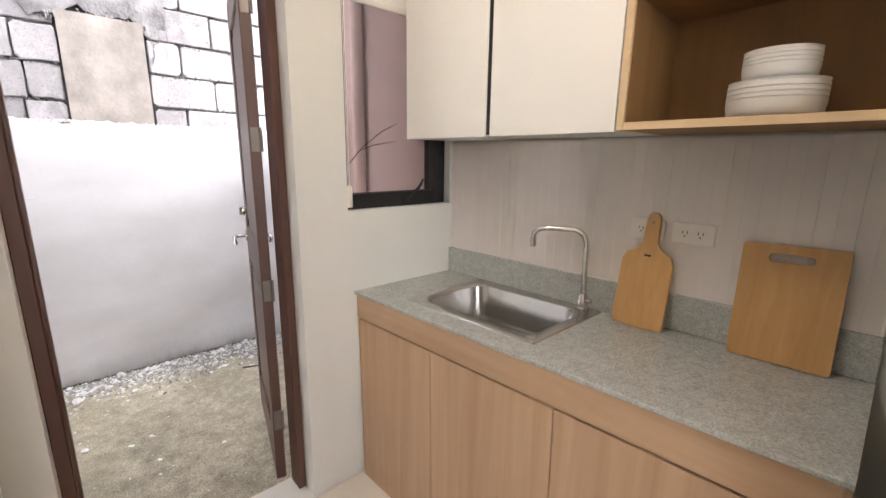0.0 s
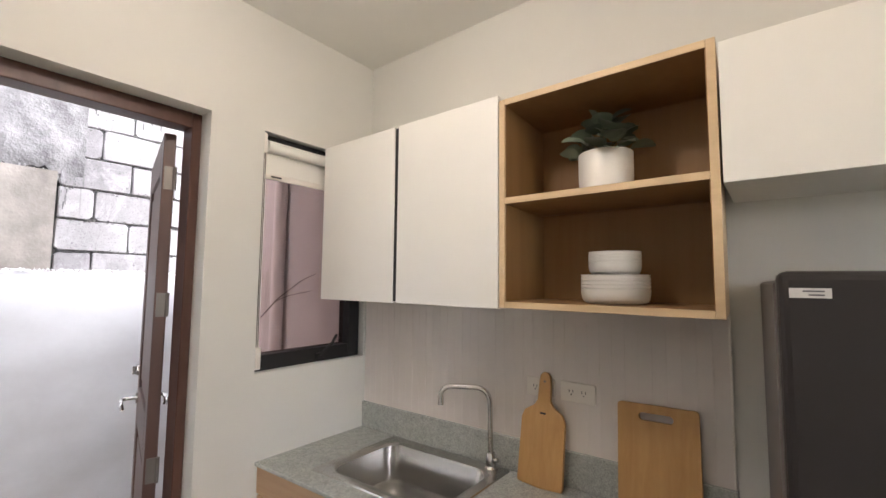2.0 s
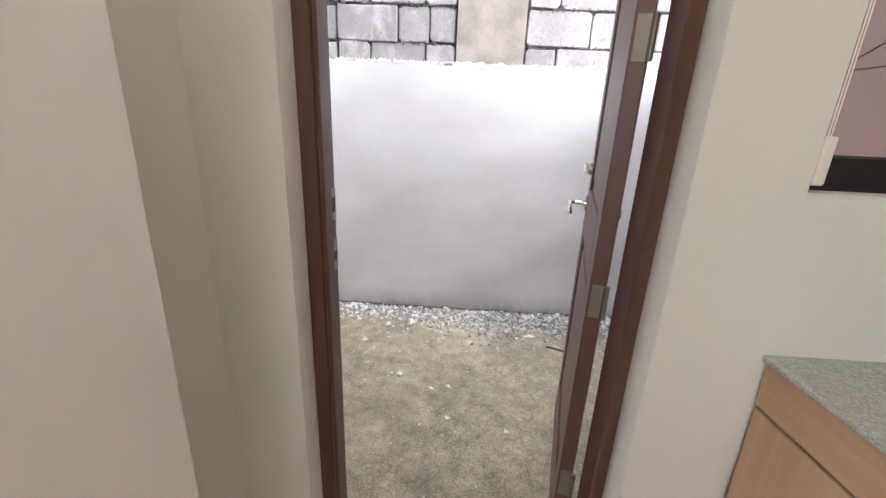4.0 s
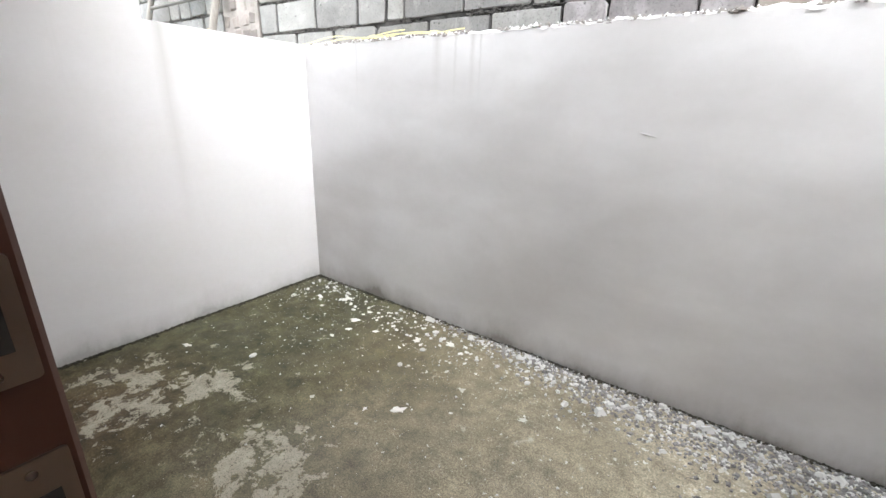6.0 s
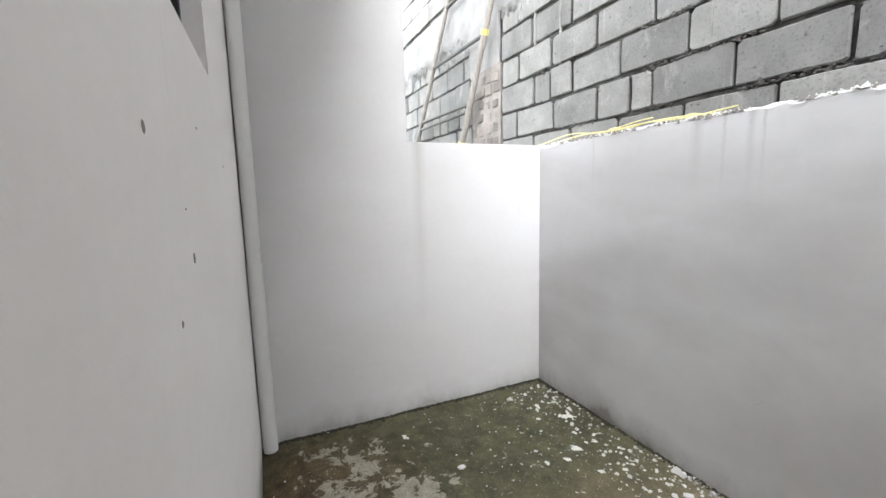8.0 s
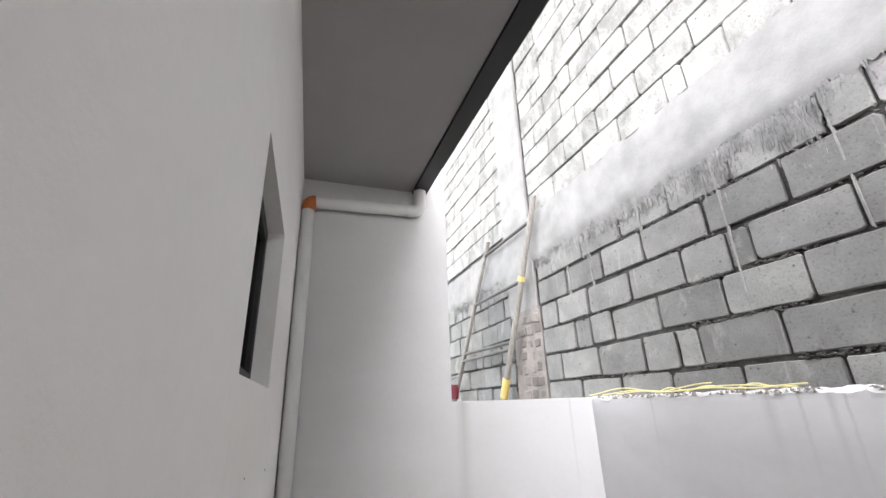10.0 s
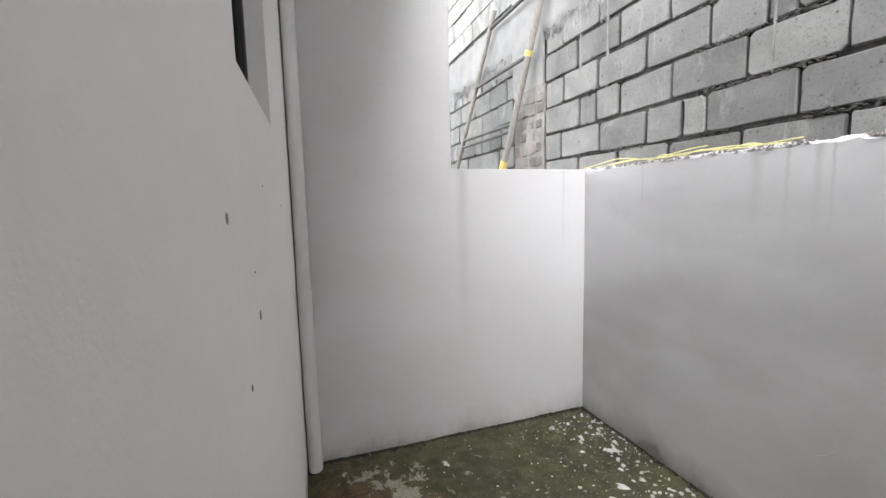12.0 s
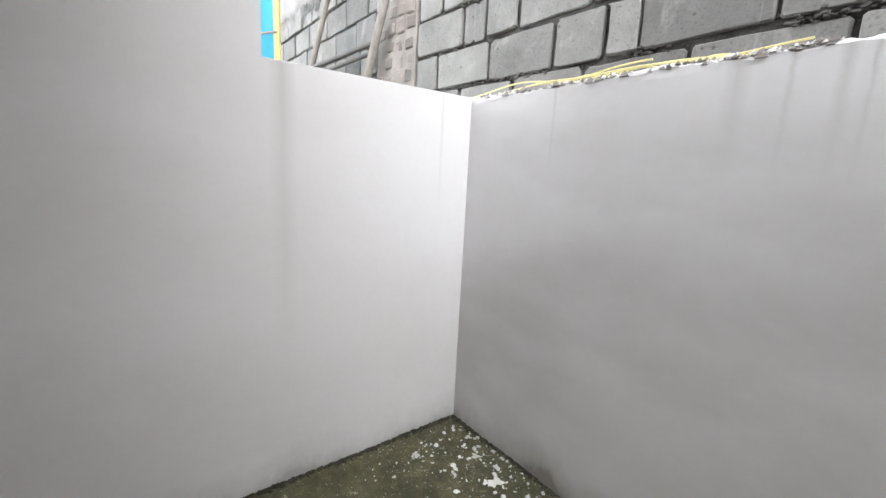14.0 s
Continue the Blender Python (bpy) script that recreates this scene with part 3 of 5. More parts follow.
tagged(mesh_object("yard_wall", rough_top(SIDE_X + 0.0005, 0.2, YARD_Y, YARD_Y + 0.13, -0.4, TOP_Z, 0.010, 0.016, 3.0), YARD_WALL),
       "grey-white plastered boundary wall with a rough broken top", "boundary wall", kind="structure")
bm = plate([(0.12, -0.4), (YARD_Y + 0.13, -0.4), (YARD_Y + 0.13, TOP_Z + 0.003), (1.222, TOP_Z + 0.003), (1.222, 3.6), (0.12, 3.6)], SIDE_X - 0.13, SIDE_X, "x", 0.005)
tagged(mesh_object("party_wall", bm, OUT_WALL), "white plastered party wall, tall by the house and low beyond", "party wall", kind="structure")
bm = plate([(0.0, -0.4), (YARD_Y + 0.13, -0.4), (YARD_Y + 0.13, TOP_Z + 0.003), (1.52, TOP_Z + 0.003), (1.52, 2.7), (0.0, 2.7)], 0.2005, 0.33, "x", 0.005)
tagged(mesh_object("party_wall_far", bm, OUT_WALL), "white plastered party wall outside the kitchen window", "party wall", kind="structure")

# eaves
tagged(mesh_object("soffit", box(SIDE_X + 0.0005, 0.2, 0.118, 0.975, 2.960, 3.07), SOFFIT), "grey boarded soffit under the eaves", "soffit", kind="structure")
bm = plate([(0.978, 2.945), (1.075, 2.945), (1.10, 3.10), (1.085, 3.10), (1.063, 2.960), (0.99, 2.960), (0.99, 3.10), (0.978, 3.10)], SIDE_X + 0.001, 0.2, "x")
tagged(mesh_object("roof_gutter", bm, GUTTER), "black painted metal gutter along the eaves", "gutter", kind="structure")

# ---- door and windows ----
door_frame = empty("door_1", "dark brown wooden door frame with metal strike plates", "door frame", kind="structure")
part("jamb", box(-1.4625, -1.428, 0.075, 0.180, 0.0, 2.0995, 0.003), DOOR_WOOD, door_frame)
part("stop", box(-1.428, -1.418, 0.08, 0.125, 0.0, 2.045, 0.002), DOOR_WOOD, door_frame)
part("jamb", box(-0.774, -0.7425, 0.075, 0.155, 0.0, 2.0995, 0.003), DOOR_WOOD, door_frame)
part("head", box(-1.428, -0.774, 0.075, 0.155, 2.045, 2.0995, 0.003), DOOR_WOOD, door_frame)
for zc, hole in ((1.055, 0.030), (0.935, 0.020)):
    pl = part("strike_plate", plate(rounded(0.138, 0.174, zc - 0.036, zc + 0.036, 0.003), -1.4279, -1.4255, "x"), RED_GREY_METAL, door_frame, "brushed metal strike plate")
    part("latch_hole", box(-1.4254, -1.4245, 0.146, 0.166, zc - hole * 0.55, zc + hole * 0.55), SLOT_DARK, pl)
    for dz in (-0.028, 0.028):
        part("screw", tube([(-1.4254, 0.156, zc + dz), (-1.4238, 0.156, zc + dz)], 0.003, 8), CHROME, pl)

door_leaf = empty("back_door", "dark brown panelled wooden door standing open into the yard", "door", m=pose(-0.786, 0.168, 0, 0, 0, 90 - 13.5))
LEAF_W, LEAF_T = 0.665, 0.042
# the leaf lies along its own x axis, the house side of it towards +y
for x0, x1 in ((0.0, 0.10), (LEAF_W - 0.10, LEAF_W)):
    part("stile", box(x0, x1, 0.004, LEAF_T, 0.012, 2.035, 0.003), DOOR_WOOD, door_leaf)
for z0, z1 in ((0.012, 0.22), (0.86, 1.02), (1.90, 2.035)):
    part("rail", box(0.10, LEAF_W - 0.10, 0.004, LEAF_T, z0, z1, 0.003), DOOR_WOOD, door_leaf)
for z0, z1 in ((0.22, 0.86), (1.02, 1.90)):
    pbm = box(0.10, LEAF_W - 0.10, 0.014, LEAF_T - 0.010, z0, z1)
    add_box(pbm, 0.14, LEAF_W - 0.14, 0.008, LEAF_T - 0.004, z0 + 0.04, z1 - 0.04, 0.006)
    part("panel", pbm, DOOR_WOOD, door_leaf)
for zc in (0.29, 0.85, 1.415, 1.87):
    hinge = part("hinge", box(-0.0025, 0.0, 0.010, 0.036, zc - 0.042, zc + 0.042), HINGE_METAL, door_leaf, "steel butt hinge")
    part("knuckle", tube([(-0.006, 0.004, zc - 0.042), (-0.006, 0.004, zc + 0.042)], 0.0065, 10), HINGE_METAL, hinge, smooth=True)
for side, out in ((LEAF_T, 1), (0.004, -1)):
    rose = part("lever_handle", tube([(0.605, side, 0.967), (0.605, side + out * 0.008, 0.967)], 0.026, 20), CHROME, door_leaf, "chrome lever handle", smooth=True)
    pts = [(0.605, side + out * 0.006, 0.967), (0.605, side + out * 0.045, 0.967)] + arc((0.605, side + out * 0.045, 0.967), (0.605, side + out * 0.062, 0.967), (0.585, side + out * 0.062, 0.967), 4) + arc((0.52, side + out * 0.062, 0.967), (0.492, side + out * 0.062, 0.965), (0.490, side + out * 0.058, 0.945), 5)
    part("lever", tube(pts, 0.0085, 10), CHROME, rose, smooth=True)
    bolt = part("deadbolt", tube([(0.605, side, 1.09), (0.605, side + out * 0.012, 1.09)], 0.024, 20), CHROME, door_leaf, "chrome deadbolt turn", smooth=True)
    part("turn_piece", box(0.599, 0.611, min(side + out * 0.012, side + out * 0.028), max(side + out * 0.012, side + out * 0.028), 1.072, 1.108, 0.003), CHROME, bolt)

# kitchen window
win = empty("window_1", "black aluminium awning window with bronze tinted glass", "window", kind="structure")
F = 0.062
for nm, b4 in (("window_frame", (-0.5445, -0.5445 + 0.028, 1.1535, 2.0845)), ("window_frame", (-0.0205 - F, -0.0205, 1.1535, 2.0845)),
               ("window_frame", (-0.5165, -0.0205 - F, 1.1535, 1.1535 + F)), ("window_frame", (-0.5165, -0.0205 - F, 2.0845 - 0.03, 2.0845))):
    part(nm, box(b4[0], b4[1], 0.035, 0.11, b4[2], b4[3], 0.003), BLACK_ALU, win)
pane = part("pane", box(-0.5165, -0.0825, 0.075, 0.080, 1.2155, 2.0545), GLASS, win)
pane.visible_shadow = False
handle = part("window_handle", box(-0.262, -0.222, 0.018, 0.035, 1.170, 1.194, 0.003), BLACK_ALU, win, "black window latch handle")
part("lever", tube([(-0.242, 0.022, 1.185), (-0.222, 0.018, 1.205), (-0.190, 0.012, 1.232), (-0.168, 0.010, 1.268)], 0.0085, 8, taper=0.006), BLACK_ALU, handle, smooth=True)
part("window_sill", box(-0.5445, -0.0205, 0.0, 0.035, 1.1535, 1.157), WALL_IN, win)

blind = empty("roller_blind", "white fabric roller blind half rolled up in the window", "blind")
part("roll", tube([(-0.528, 0.012, 2.03), (-0.04, 0.012, 2.03)], 0.024, 18), BLIND, blind, smooth=True)
part("fabric", box(-0.520, -0.05, 0.0290, 0.0310, 1.925, 2.03), BLIND, blind)
part("bottom_bar", box(-0.522, -0.048, 0.0240, 0.0345, 1.905, 1.927, 0.002), WHITE_PLASTIC, blind)
part("label_strip", box(-0.500, -0.455, 0.0230, 0.0238, 1.913, 1.920), SLOT_DARK, blind)
part("bracket", box(-0.5445, -0.530, 0.004, 0.034, 2.0, 2.08, 0.002), WHITE_PLASTIC, blind)
part("bracket", box(-0.036, -0.0215, 0.004, 0.034, 2.0, 2.08, 0.002), WHITE_PLASTIC, blind)
part("bead_chain", tube([(-0.538, 0.006, 2.03), (-0.5385, 0.004, 1.7), (-0.538, 0.004, 1.25)], 0.0013, 6), WHITE_PLASTIC, blind)
part("bead_chain", tube([(-0.529, 0.010, 2.03), (-0.5295, 0.009, 1.7), (-0.530, 0.008, 1.25)], 0.0013, 6), WHITE_PLASTIC, blind)
part("chain_tensioner", box(-0.5440, -0.524, -0.004, 0.016, 1.170, 1.252, 0.003), WHITE_PLASTIC, blind)

# small window of the next room
win2 = empty("window_2", "small black framed window set deep in the white wall", "window", kind="structure")
for x0, x1, z0, z1 in ((-2.8995, -2.855, 1.6155, 2.1645), (-2.285, -2.2405, 1.6155, 2.1645), (-2.855, -2.285, 1.6155, 1.66), (-2.855, -2.285, 2.12, 2.1645)):
    part("window_frame", box(x0, x1, 0.115, 0.158, z0, z1, 0.003), BLACK_ALU, win2)
part("pane", box(-2.855, -2.285, 0.135, 0.140, 1.66, 2.12), DARK_GLASS, win2)

# inner doorway beside the return wall
inner = empty("door_2", "brown wooden inner door jamb with a dark latch plate", "door frame", kind="structure")
TAN = plain("tan_painted_wood", (0.42, 0.27, 0.18), 0.55, vary=0.06)
part("casing", box(-1.6275, -1.606, -0.6200, -0.6055, 0.0, 2.08, 0.003), TAN, inner)
part("jamb", box(-1.7465, -1.6280, -0.640, -0.6055, 0.0, 2.08, 0.004), TAN, inner)
lp = part("latch_plate", box(-1.712, -1.642, -0.6428, -0.6402, 0.905, 0.985, 0.001), HINGE_METAL, inner, "dark bronze latch plate")
part("latch_hole", box(-1.690, -1.655, -0.6436, -0.6429, 0.925, 0.965), SLOT_DARK, lp)

# ---- kitchen: worktop, cabinets ----
CT = 0.836
counter = empty("worktop", "grey-green speckled granite worktop with an upstand", "worktop")
bm = pierced_wall([-1.44, -0.772, -0.250, -0.0006], [-0.53, -0.438, -0.080, -0.0006], [(-0.772, -0.250, -0.438, -0.080)], lambda u: CT - 0.014, lambda u: CT)
for v in bm.verts:
    v.co = Vector((v.co.z, v.co.x, v.co.y))
bmesh.ops.recalc_face_normals(bm, faces=bm.faces)
rim = [e for e in bm.edges if all(abs(v.co.x + 0.53) < 1e-4 for v in e.verts) and abs(e.verts[0].co.z - e.verts[1].co.z) < 1e-4]
bmesh.ops.bevel(bm, geom=rim, offset=0.004, segments=3, affect="EDGES", profile=0.5)
part("slab", bm, GRANITE, counter)
part("upstand", box(-0.02, -0.0006, -1.44, -0.0006, CT + 0.0004, CT + 0.112, 0.002), GRANITE, counter)

base = empty("base_cabinet", "light oak sink base cabinet with three plain doors", "cabinet")
part("body", box(-0.488, -0.006, -1.425, -0.003, -0.03, 0.64), OAK_SHADED, base)
part("side_panel", box(-0.488, -0.006, -0.021, -0.003, 0.6405, CT - 0.0155), OAK_SHADED, base)
part("brace", box(-0.488, -0.470, -1.425, -0.0215, 0.6405, CT - 0.0155), OAK_SHADED, base)
part("top_rail", box(-0.522, -0.4885, -1.43, -0.003, 0.726, CT - 0.0150, 0.0015), OAK_H, base)
for y0, y1 in ((-0.433, -0.004), (-0.899, -0.436), (-1.43, -0.902)):
    part("door", box(-0.520, -0.4885, y0, y1, -0.02, 0.718, 0.0015), OAK, base)
part("plinth", box(-0.4884, -0.4700, -1.425, -0.003, 0.0045, 0.02), OAK_SHADED, base)
part("side_panel", box(-0.518, -0.006, -1.4395, -1.4305, -0.03, CT - 0.0155, 0.001), OAK, base)

sink = empty("kitchen_sink", "stainless steel single bowl sink let into the granite", "sink")


def sink_bowl():
    bm2 = bmesh.new()
    loops = [(rounded(-0.449, -0.028, -0.787, -0.220, 0.010), CT + 0.0006), (rounded(-0.446, -0.031, -0.784, -0.223, 0.010), CT + 0.004),
             (rounded(-0.412, -0.084, -0.748, -0.262, 0.062), CT + 0.0035), (rounded(-0.405, -0.090, -0.741, -0.269, 0.060), CT - 0.003),
             (rounded(-0.394, -0.100, -0.731, -0.279, 0.058), CT - 0.09), (rounded(-0.385, -0.108, -0.722, -0.288, 0.054), CT - 0.122),
             (rounded(-0.360, -0.131, -0.698, -0.312, 0.045), CT - 0.136), (rounded(-0.288, -0.236, -0.540, -0.488, 0.02), CT - 0.141)]
    rings = [[bm2.verts.new((u, v, z)) for u, v in pts] for pts, z in loops]
    for a, c in zip(rings, rings[1:]):
        for k in range(len(a)):
            bm2.faces.new((a[k], c[k], c[(k + 1) % len(a)], a[(k + 1) % len(a)]))
    bm2.faces.new(rings[-1])
    bmesh.ops.recalc_face_normals(bm2, faces=bm2.faces)
    for f in bm2.faces:
        if f.normal.z < 0 and abs(f.normal.z) > 0.9:
            bmesh.ops.reverse_faces(bm2, faces=bm2.faces)
            break
    return bm2


part("bowl", sink_bowl(), STEEL, sink, smooth=True)
drain = part("drain", lathe([(0.0, 0.003), (0.018, 0.002), (0.030, 0.004), (0.042, 0.003), (0.044, 0.0)], 24, (-0.262, -0.514, CT - 0.141)), CHROME, sink, "chrome drain strainer", smooth=True)
part("drain_hole", lathe([(0.0, 0.0), (0.012, 0.0), (0.012, 0.0015)], 16, (-0.262, -0.514, CT - 0.1382)), SLOT_DARK, drain)

faucet = empty("gooseneck_faucet", "satin chrome tap with a square-bent swivel spout", "faucet")
fx, fy = -0.058, -0.727
part("base", lathe([(0.0, 0.0), (0.024, 0.0), (0.024, 0.006), (0.018, 0.012), (0.016, 0.05), (0.013, 0.056), (0.0, 0.056)], 20, (fx, fy, CT + 0.004)), CHROME, faucet, smooth=True)
sx, sy = fx - 0.085, fy + 0.155
pts = [(fx, fy, CT + 0.05), (fx, fy, 1.045)] + arc((fx, fy, 1.060), (fx, fy, 1.112), (fx + (sx - fx) * 0.28, fy + (sy - fy) * 0.28, 1.116), 7) + \
      arc((fx + (sx - fx) * 0.75, fy + (sy - fy) * 0.75, 1.117), (sx, sy, 1.117), (sx, sy, 1.078), 7)
part("spout", tube(pts, 0.0095, 14), CHROME, faucet, smooth=True)
part("aerator", tube([(sx, sy, 1.082), (sx, sy, 1.052)], 0.0115, 14), CHROME, faucet, smooth=True)
part("valve", tube([(fx, fy, CT + 0.035), (fx - 0.005, fy - 0.032, CT + 0.040)], 0.008, 10), CHROME, faucet, smooth=True)

# the worktop grows shallower away from the back wall
for thing in (counter, base, sink):
    for piece in thing.children_recursive:
        for v in piece.data.vertices:
            v.co.x *= 1 + 0.074 * v.co.y

# the worktop and what belongs to it rise a little away from the back wall
TILT = Matrix.Translation((0, 0, CT)) @ pose(0, 0, 0, -1.3, 0, 0) @ Matrix.Translation((0, 0, -CT))
for ob in (counter, base, sink, faucet):
    ob.matrix_world = TILT

# upper cabinets
UX = -0.303


def wall_cabinet(label, y0, y1, z0, z1, doors):
    cab = empty("wall_cabinet", label, "cabinet", "cream wall cabinets")
    part("body", box(UX + 0.022, -0.001, y0, y1, z0 + 0.004, z1 - 0.002), CREAM, cab)
    for a, b in doors:
        part("door", box(UX, UX + 0.019, a, b, z0, z1, 0.0018, 2), CREAM, cab)
    return cab


cab = wall_cabinet("cream laminate wall cabinet above the sink", -0.902, -0.050, 1.430, 2.066, [(-0.469, -0.052), (-0.901, -0.487)])
part("finger_groove", box(UX + 0.004, UX + 0.0215, -0.4865, -0.4695, 1.436, 2.060), BLACK_GAP, cab, "dark gap between the doors")
part("filler", box(UX + 0.05, -0.001, -0.0495, -0.0006, 1.434, 2.064), CREAM, cab)
cab3 = wall_cabinet("cream laminate wall cabinet above the fridge", -2.13, -1.4525, 1.722, 2.034, [(-1.776, -1.4535), (-2.128, -1.783)])
part("finger_groove", box(UX + 0.0195, UX + 0.0215, -1.782, -1.777, 1.73, 2.025), BLACK_GAP, cab3)

shelf = empty("open_shelf_unit", "oak open shelf box between the wall cabinets", "shelf")
SY0, SY1, SZ0, SZ1 = -1.449, -0.905, 1.434, 2.048
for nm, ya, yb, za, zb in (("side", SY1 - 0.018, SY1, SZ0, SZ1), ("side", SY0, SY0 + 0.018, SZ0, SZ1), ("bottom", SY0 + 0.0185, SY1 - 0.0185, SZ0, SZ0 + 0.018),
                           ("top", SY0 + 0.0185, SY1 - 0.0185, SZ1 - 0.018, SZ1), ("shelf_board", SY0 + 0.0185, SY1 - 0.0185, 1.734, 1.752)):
    brd = part(nm, box(UX + 0.0035, -0.003, ya, yb, za, zb, 0.0008), OAK_EDGE if nm == "side" else OAK_SHADED, shelf)
    part("edging", box(UX, UX + 0.0033, ya, yb, za, zb, 0.0008), OAK_EDGE, brd, "pale oak front edge, left unshaded")
part("back", box(-0.012, -0.004, SY0 + 0.0185, SY1 - 0.0185, SZ0 + 0.0185, 1.7335), OAK_SHADED, shelf)
part("back", box(-0.012, -0.004, SY0 + 0.0185, SY1 - 0.0185, 1.7525, SZ1 - 0.0185), OAK_SHADED, shelf)
# thin dark sheets that stand in for shade on the inner sides
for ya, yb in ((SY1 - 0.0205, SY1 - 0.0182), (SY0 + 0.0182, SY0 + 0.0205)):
    part("shade_sheet", box(UX + 0.006, -0.013, ya, yb, SZ0 + 0.019, 1.7335), OAK_SHADED, shelf)
    part("shade_sheet", box(UX + 0.006, -0.013, ya, yb, 1.7525, SZ1 - 0.019), OAK_SHADED, shelf)

# the shelf box is nailed up a little askew
for piece in shelf.children_recursive:
    for v in piece.data.vertices:
        v.co.y += 0.05 * (v.co.x - UX)

# crockery and plant on the shelves
for nm, label, r, z0, h, rib in (("bowl", "large matt white ribbed ceramic bowl on the oak shelf", 0.089, 1.4525, 0.078, 4), ("bowl", "smaller white ribbed bowl stacked on a larger one", 0.068, 1.5310, 0.062, 4)):
    bowl = empty(nm, label, "bowl", "stacked bowls")
    prof = [(0.0, 0.0), (r * 0.80, 0.0), (r * 0.90, h * 0.05), (r * 0.965, h * 0.15), (r * 0.992, h * 0.32)]
    for k in range(rib):
        z = h * (0.42 + 0.13 * k)
        prof += [(r, z), (r, z + h * 0.095), (r * 0.972, z + h * 0.105), (r * 0.972, z + h * 0.122)]
    prof += [(r, h), (r * 0.95, h), (r * 0.93, h * 0.3), (0.0, h * 0.15)]
    part("body", lathe(prof, 40, (-0.160, -1.187, z0)), CERAMIC_DIM, bowl, smooth=True)

plant = empty("potted_plant", "green leafy plant in a white ceramic pot on the shelf", "plant")
pc = (-0.160, -1.168, 1.7525)
part("pot", lathe([(0.0, 0.0), (0.062, 0.0), (0.070, 0.008), (0.073, 0.05), (0.073, 0.117), (0.071, 0.119), (0.067, 0.117), (0.066, 0.098), (0.0, 0.098)], 40, pc), CERAMIC, plant, smooth=True)
part("soil", lathe([(0.0, 0.105), (0.04, 0.103), (0.0655, 0.0985)], 20, pc), SOIL, plant)


def leaf_mesh():
    bm2 = bmesh.new()
    rows = []
    for i in range(6):
        t = i / 5
        w = 0.50 * math.sin(math.pi * min(1, 0.08 + t * 0.90)) ** 0.6 * (1 - 0.12 * t)
        z = 0.28 * t - 0.42 * t * t
        rows.append([bm2.verts.new((t, -w, z + 0.10 * w)), bm2.verts.new((t, 0, z)), bm2.verts.new((t, w, z + 0.10 * w))])
    for a, c in zip(rows, rows[1:]):
        for k in (0, 1):
            bm2.faces.new((a[k], c[k], c[k + 1], a[k + 1]))
    return bm2


random.seed(11)
first = None
for i in range(36):
    a = 2.39996 * i + random.uniform(-0.3, 0.3)
    lift = 1 - i / 36
    rr = 0.012 + 0.050 * (1 - lift) + random.uniform(-0.006, 0.010)
    root = Vector((pc[0] + rr * math.cos(a), pc[1] + rr * math.sin(a) * 1.15, pc[2] + 0.113 + 0.090 * lift + random.uniform(-0.014, 0.014)))
    size = random.uniform(0.044, 0.066)
    m = Matrix.Translation(root) @ Euler((random.uniform(-0.6, 0.6), radians(random.uniform(-70, -10) * lift + random.uniform(-25, 40) * (1 - lift)), a)).to_matrix().to_4x4() @ Matrix.Diagonal((size, size * 1.02, size, 1))
    if first is None:
        first = part("leaf", leaf_mesh(), LEAF, plant, smooth=True)
        ob = first
    else:
        ob = new("leaf", first.data)
        ob.parent = plant
    ob.matrix_basis = m
    if i % 3 == 0:
        part("stem", tube([(pc[0], pc[1], pc[2] + 0.108), (root + Vector((pc[0], pc[1], pc[2] + 0.1))) * 0.5 + Vector((0, 0, 0.01)), root], 0.0014, 5), STEM, plant)

# chopping boards leaning on the upstand
paddle_outline = [(-0.082, 0.010), (-0.078, 0.0), (0.0, -0.006), (0.078, 0.0), (0.082, 0.010), (0.080, 0.215), (0.070, 0.240), (0.036, 0.262), (0.024, 0.280), (0.021, 0.345), (0.018, 0.366), (0.010, 0.376), (0.0, 0.379),
                  (-0.010, 0.376), (-0.018, 0.366), (-0.021, 0.345), (-0.024, 0.280), (-0.036, 0.262), (-0.070, 0.240), (-0.080, 0.215)]


def board(name, label, outline, y, foot_x, lean, turn, slump, marks):
    ob = empty(name, label, "cutting board", "bamboo chopping boards", m=TILT @ pose(foot_x, y, CT + 0.0050, slump, lean, turn))
    part("board", plate(outline, 0.0, 0.016, "x", 0.0025), BAMBOO, ob)
    for nm, pts in marks:
        part(nm, plate(pts, -0.0008, -0.0002, "x"), SLOT_DARK if nm == "knot" else plain("hole_shade", (0.24, 0.21, 0.18), 0.8), ob)
    return ob


board("paddle_board", "bamboo paddle chopping board leaning on the granite upstand", [(u * 0.93, v * 0.93) for u, v in paddle_outline], -0.917, -0.0800, 9.0, 2.0, 1.8,
      [("hang_hole", rounded(-0.004, 0.004, 0.318, 0.326, 0.0039, 4)), ("knot", rounded(-0.010, 0.010, 0.218, 0.224, 0.002, 2))])


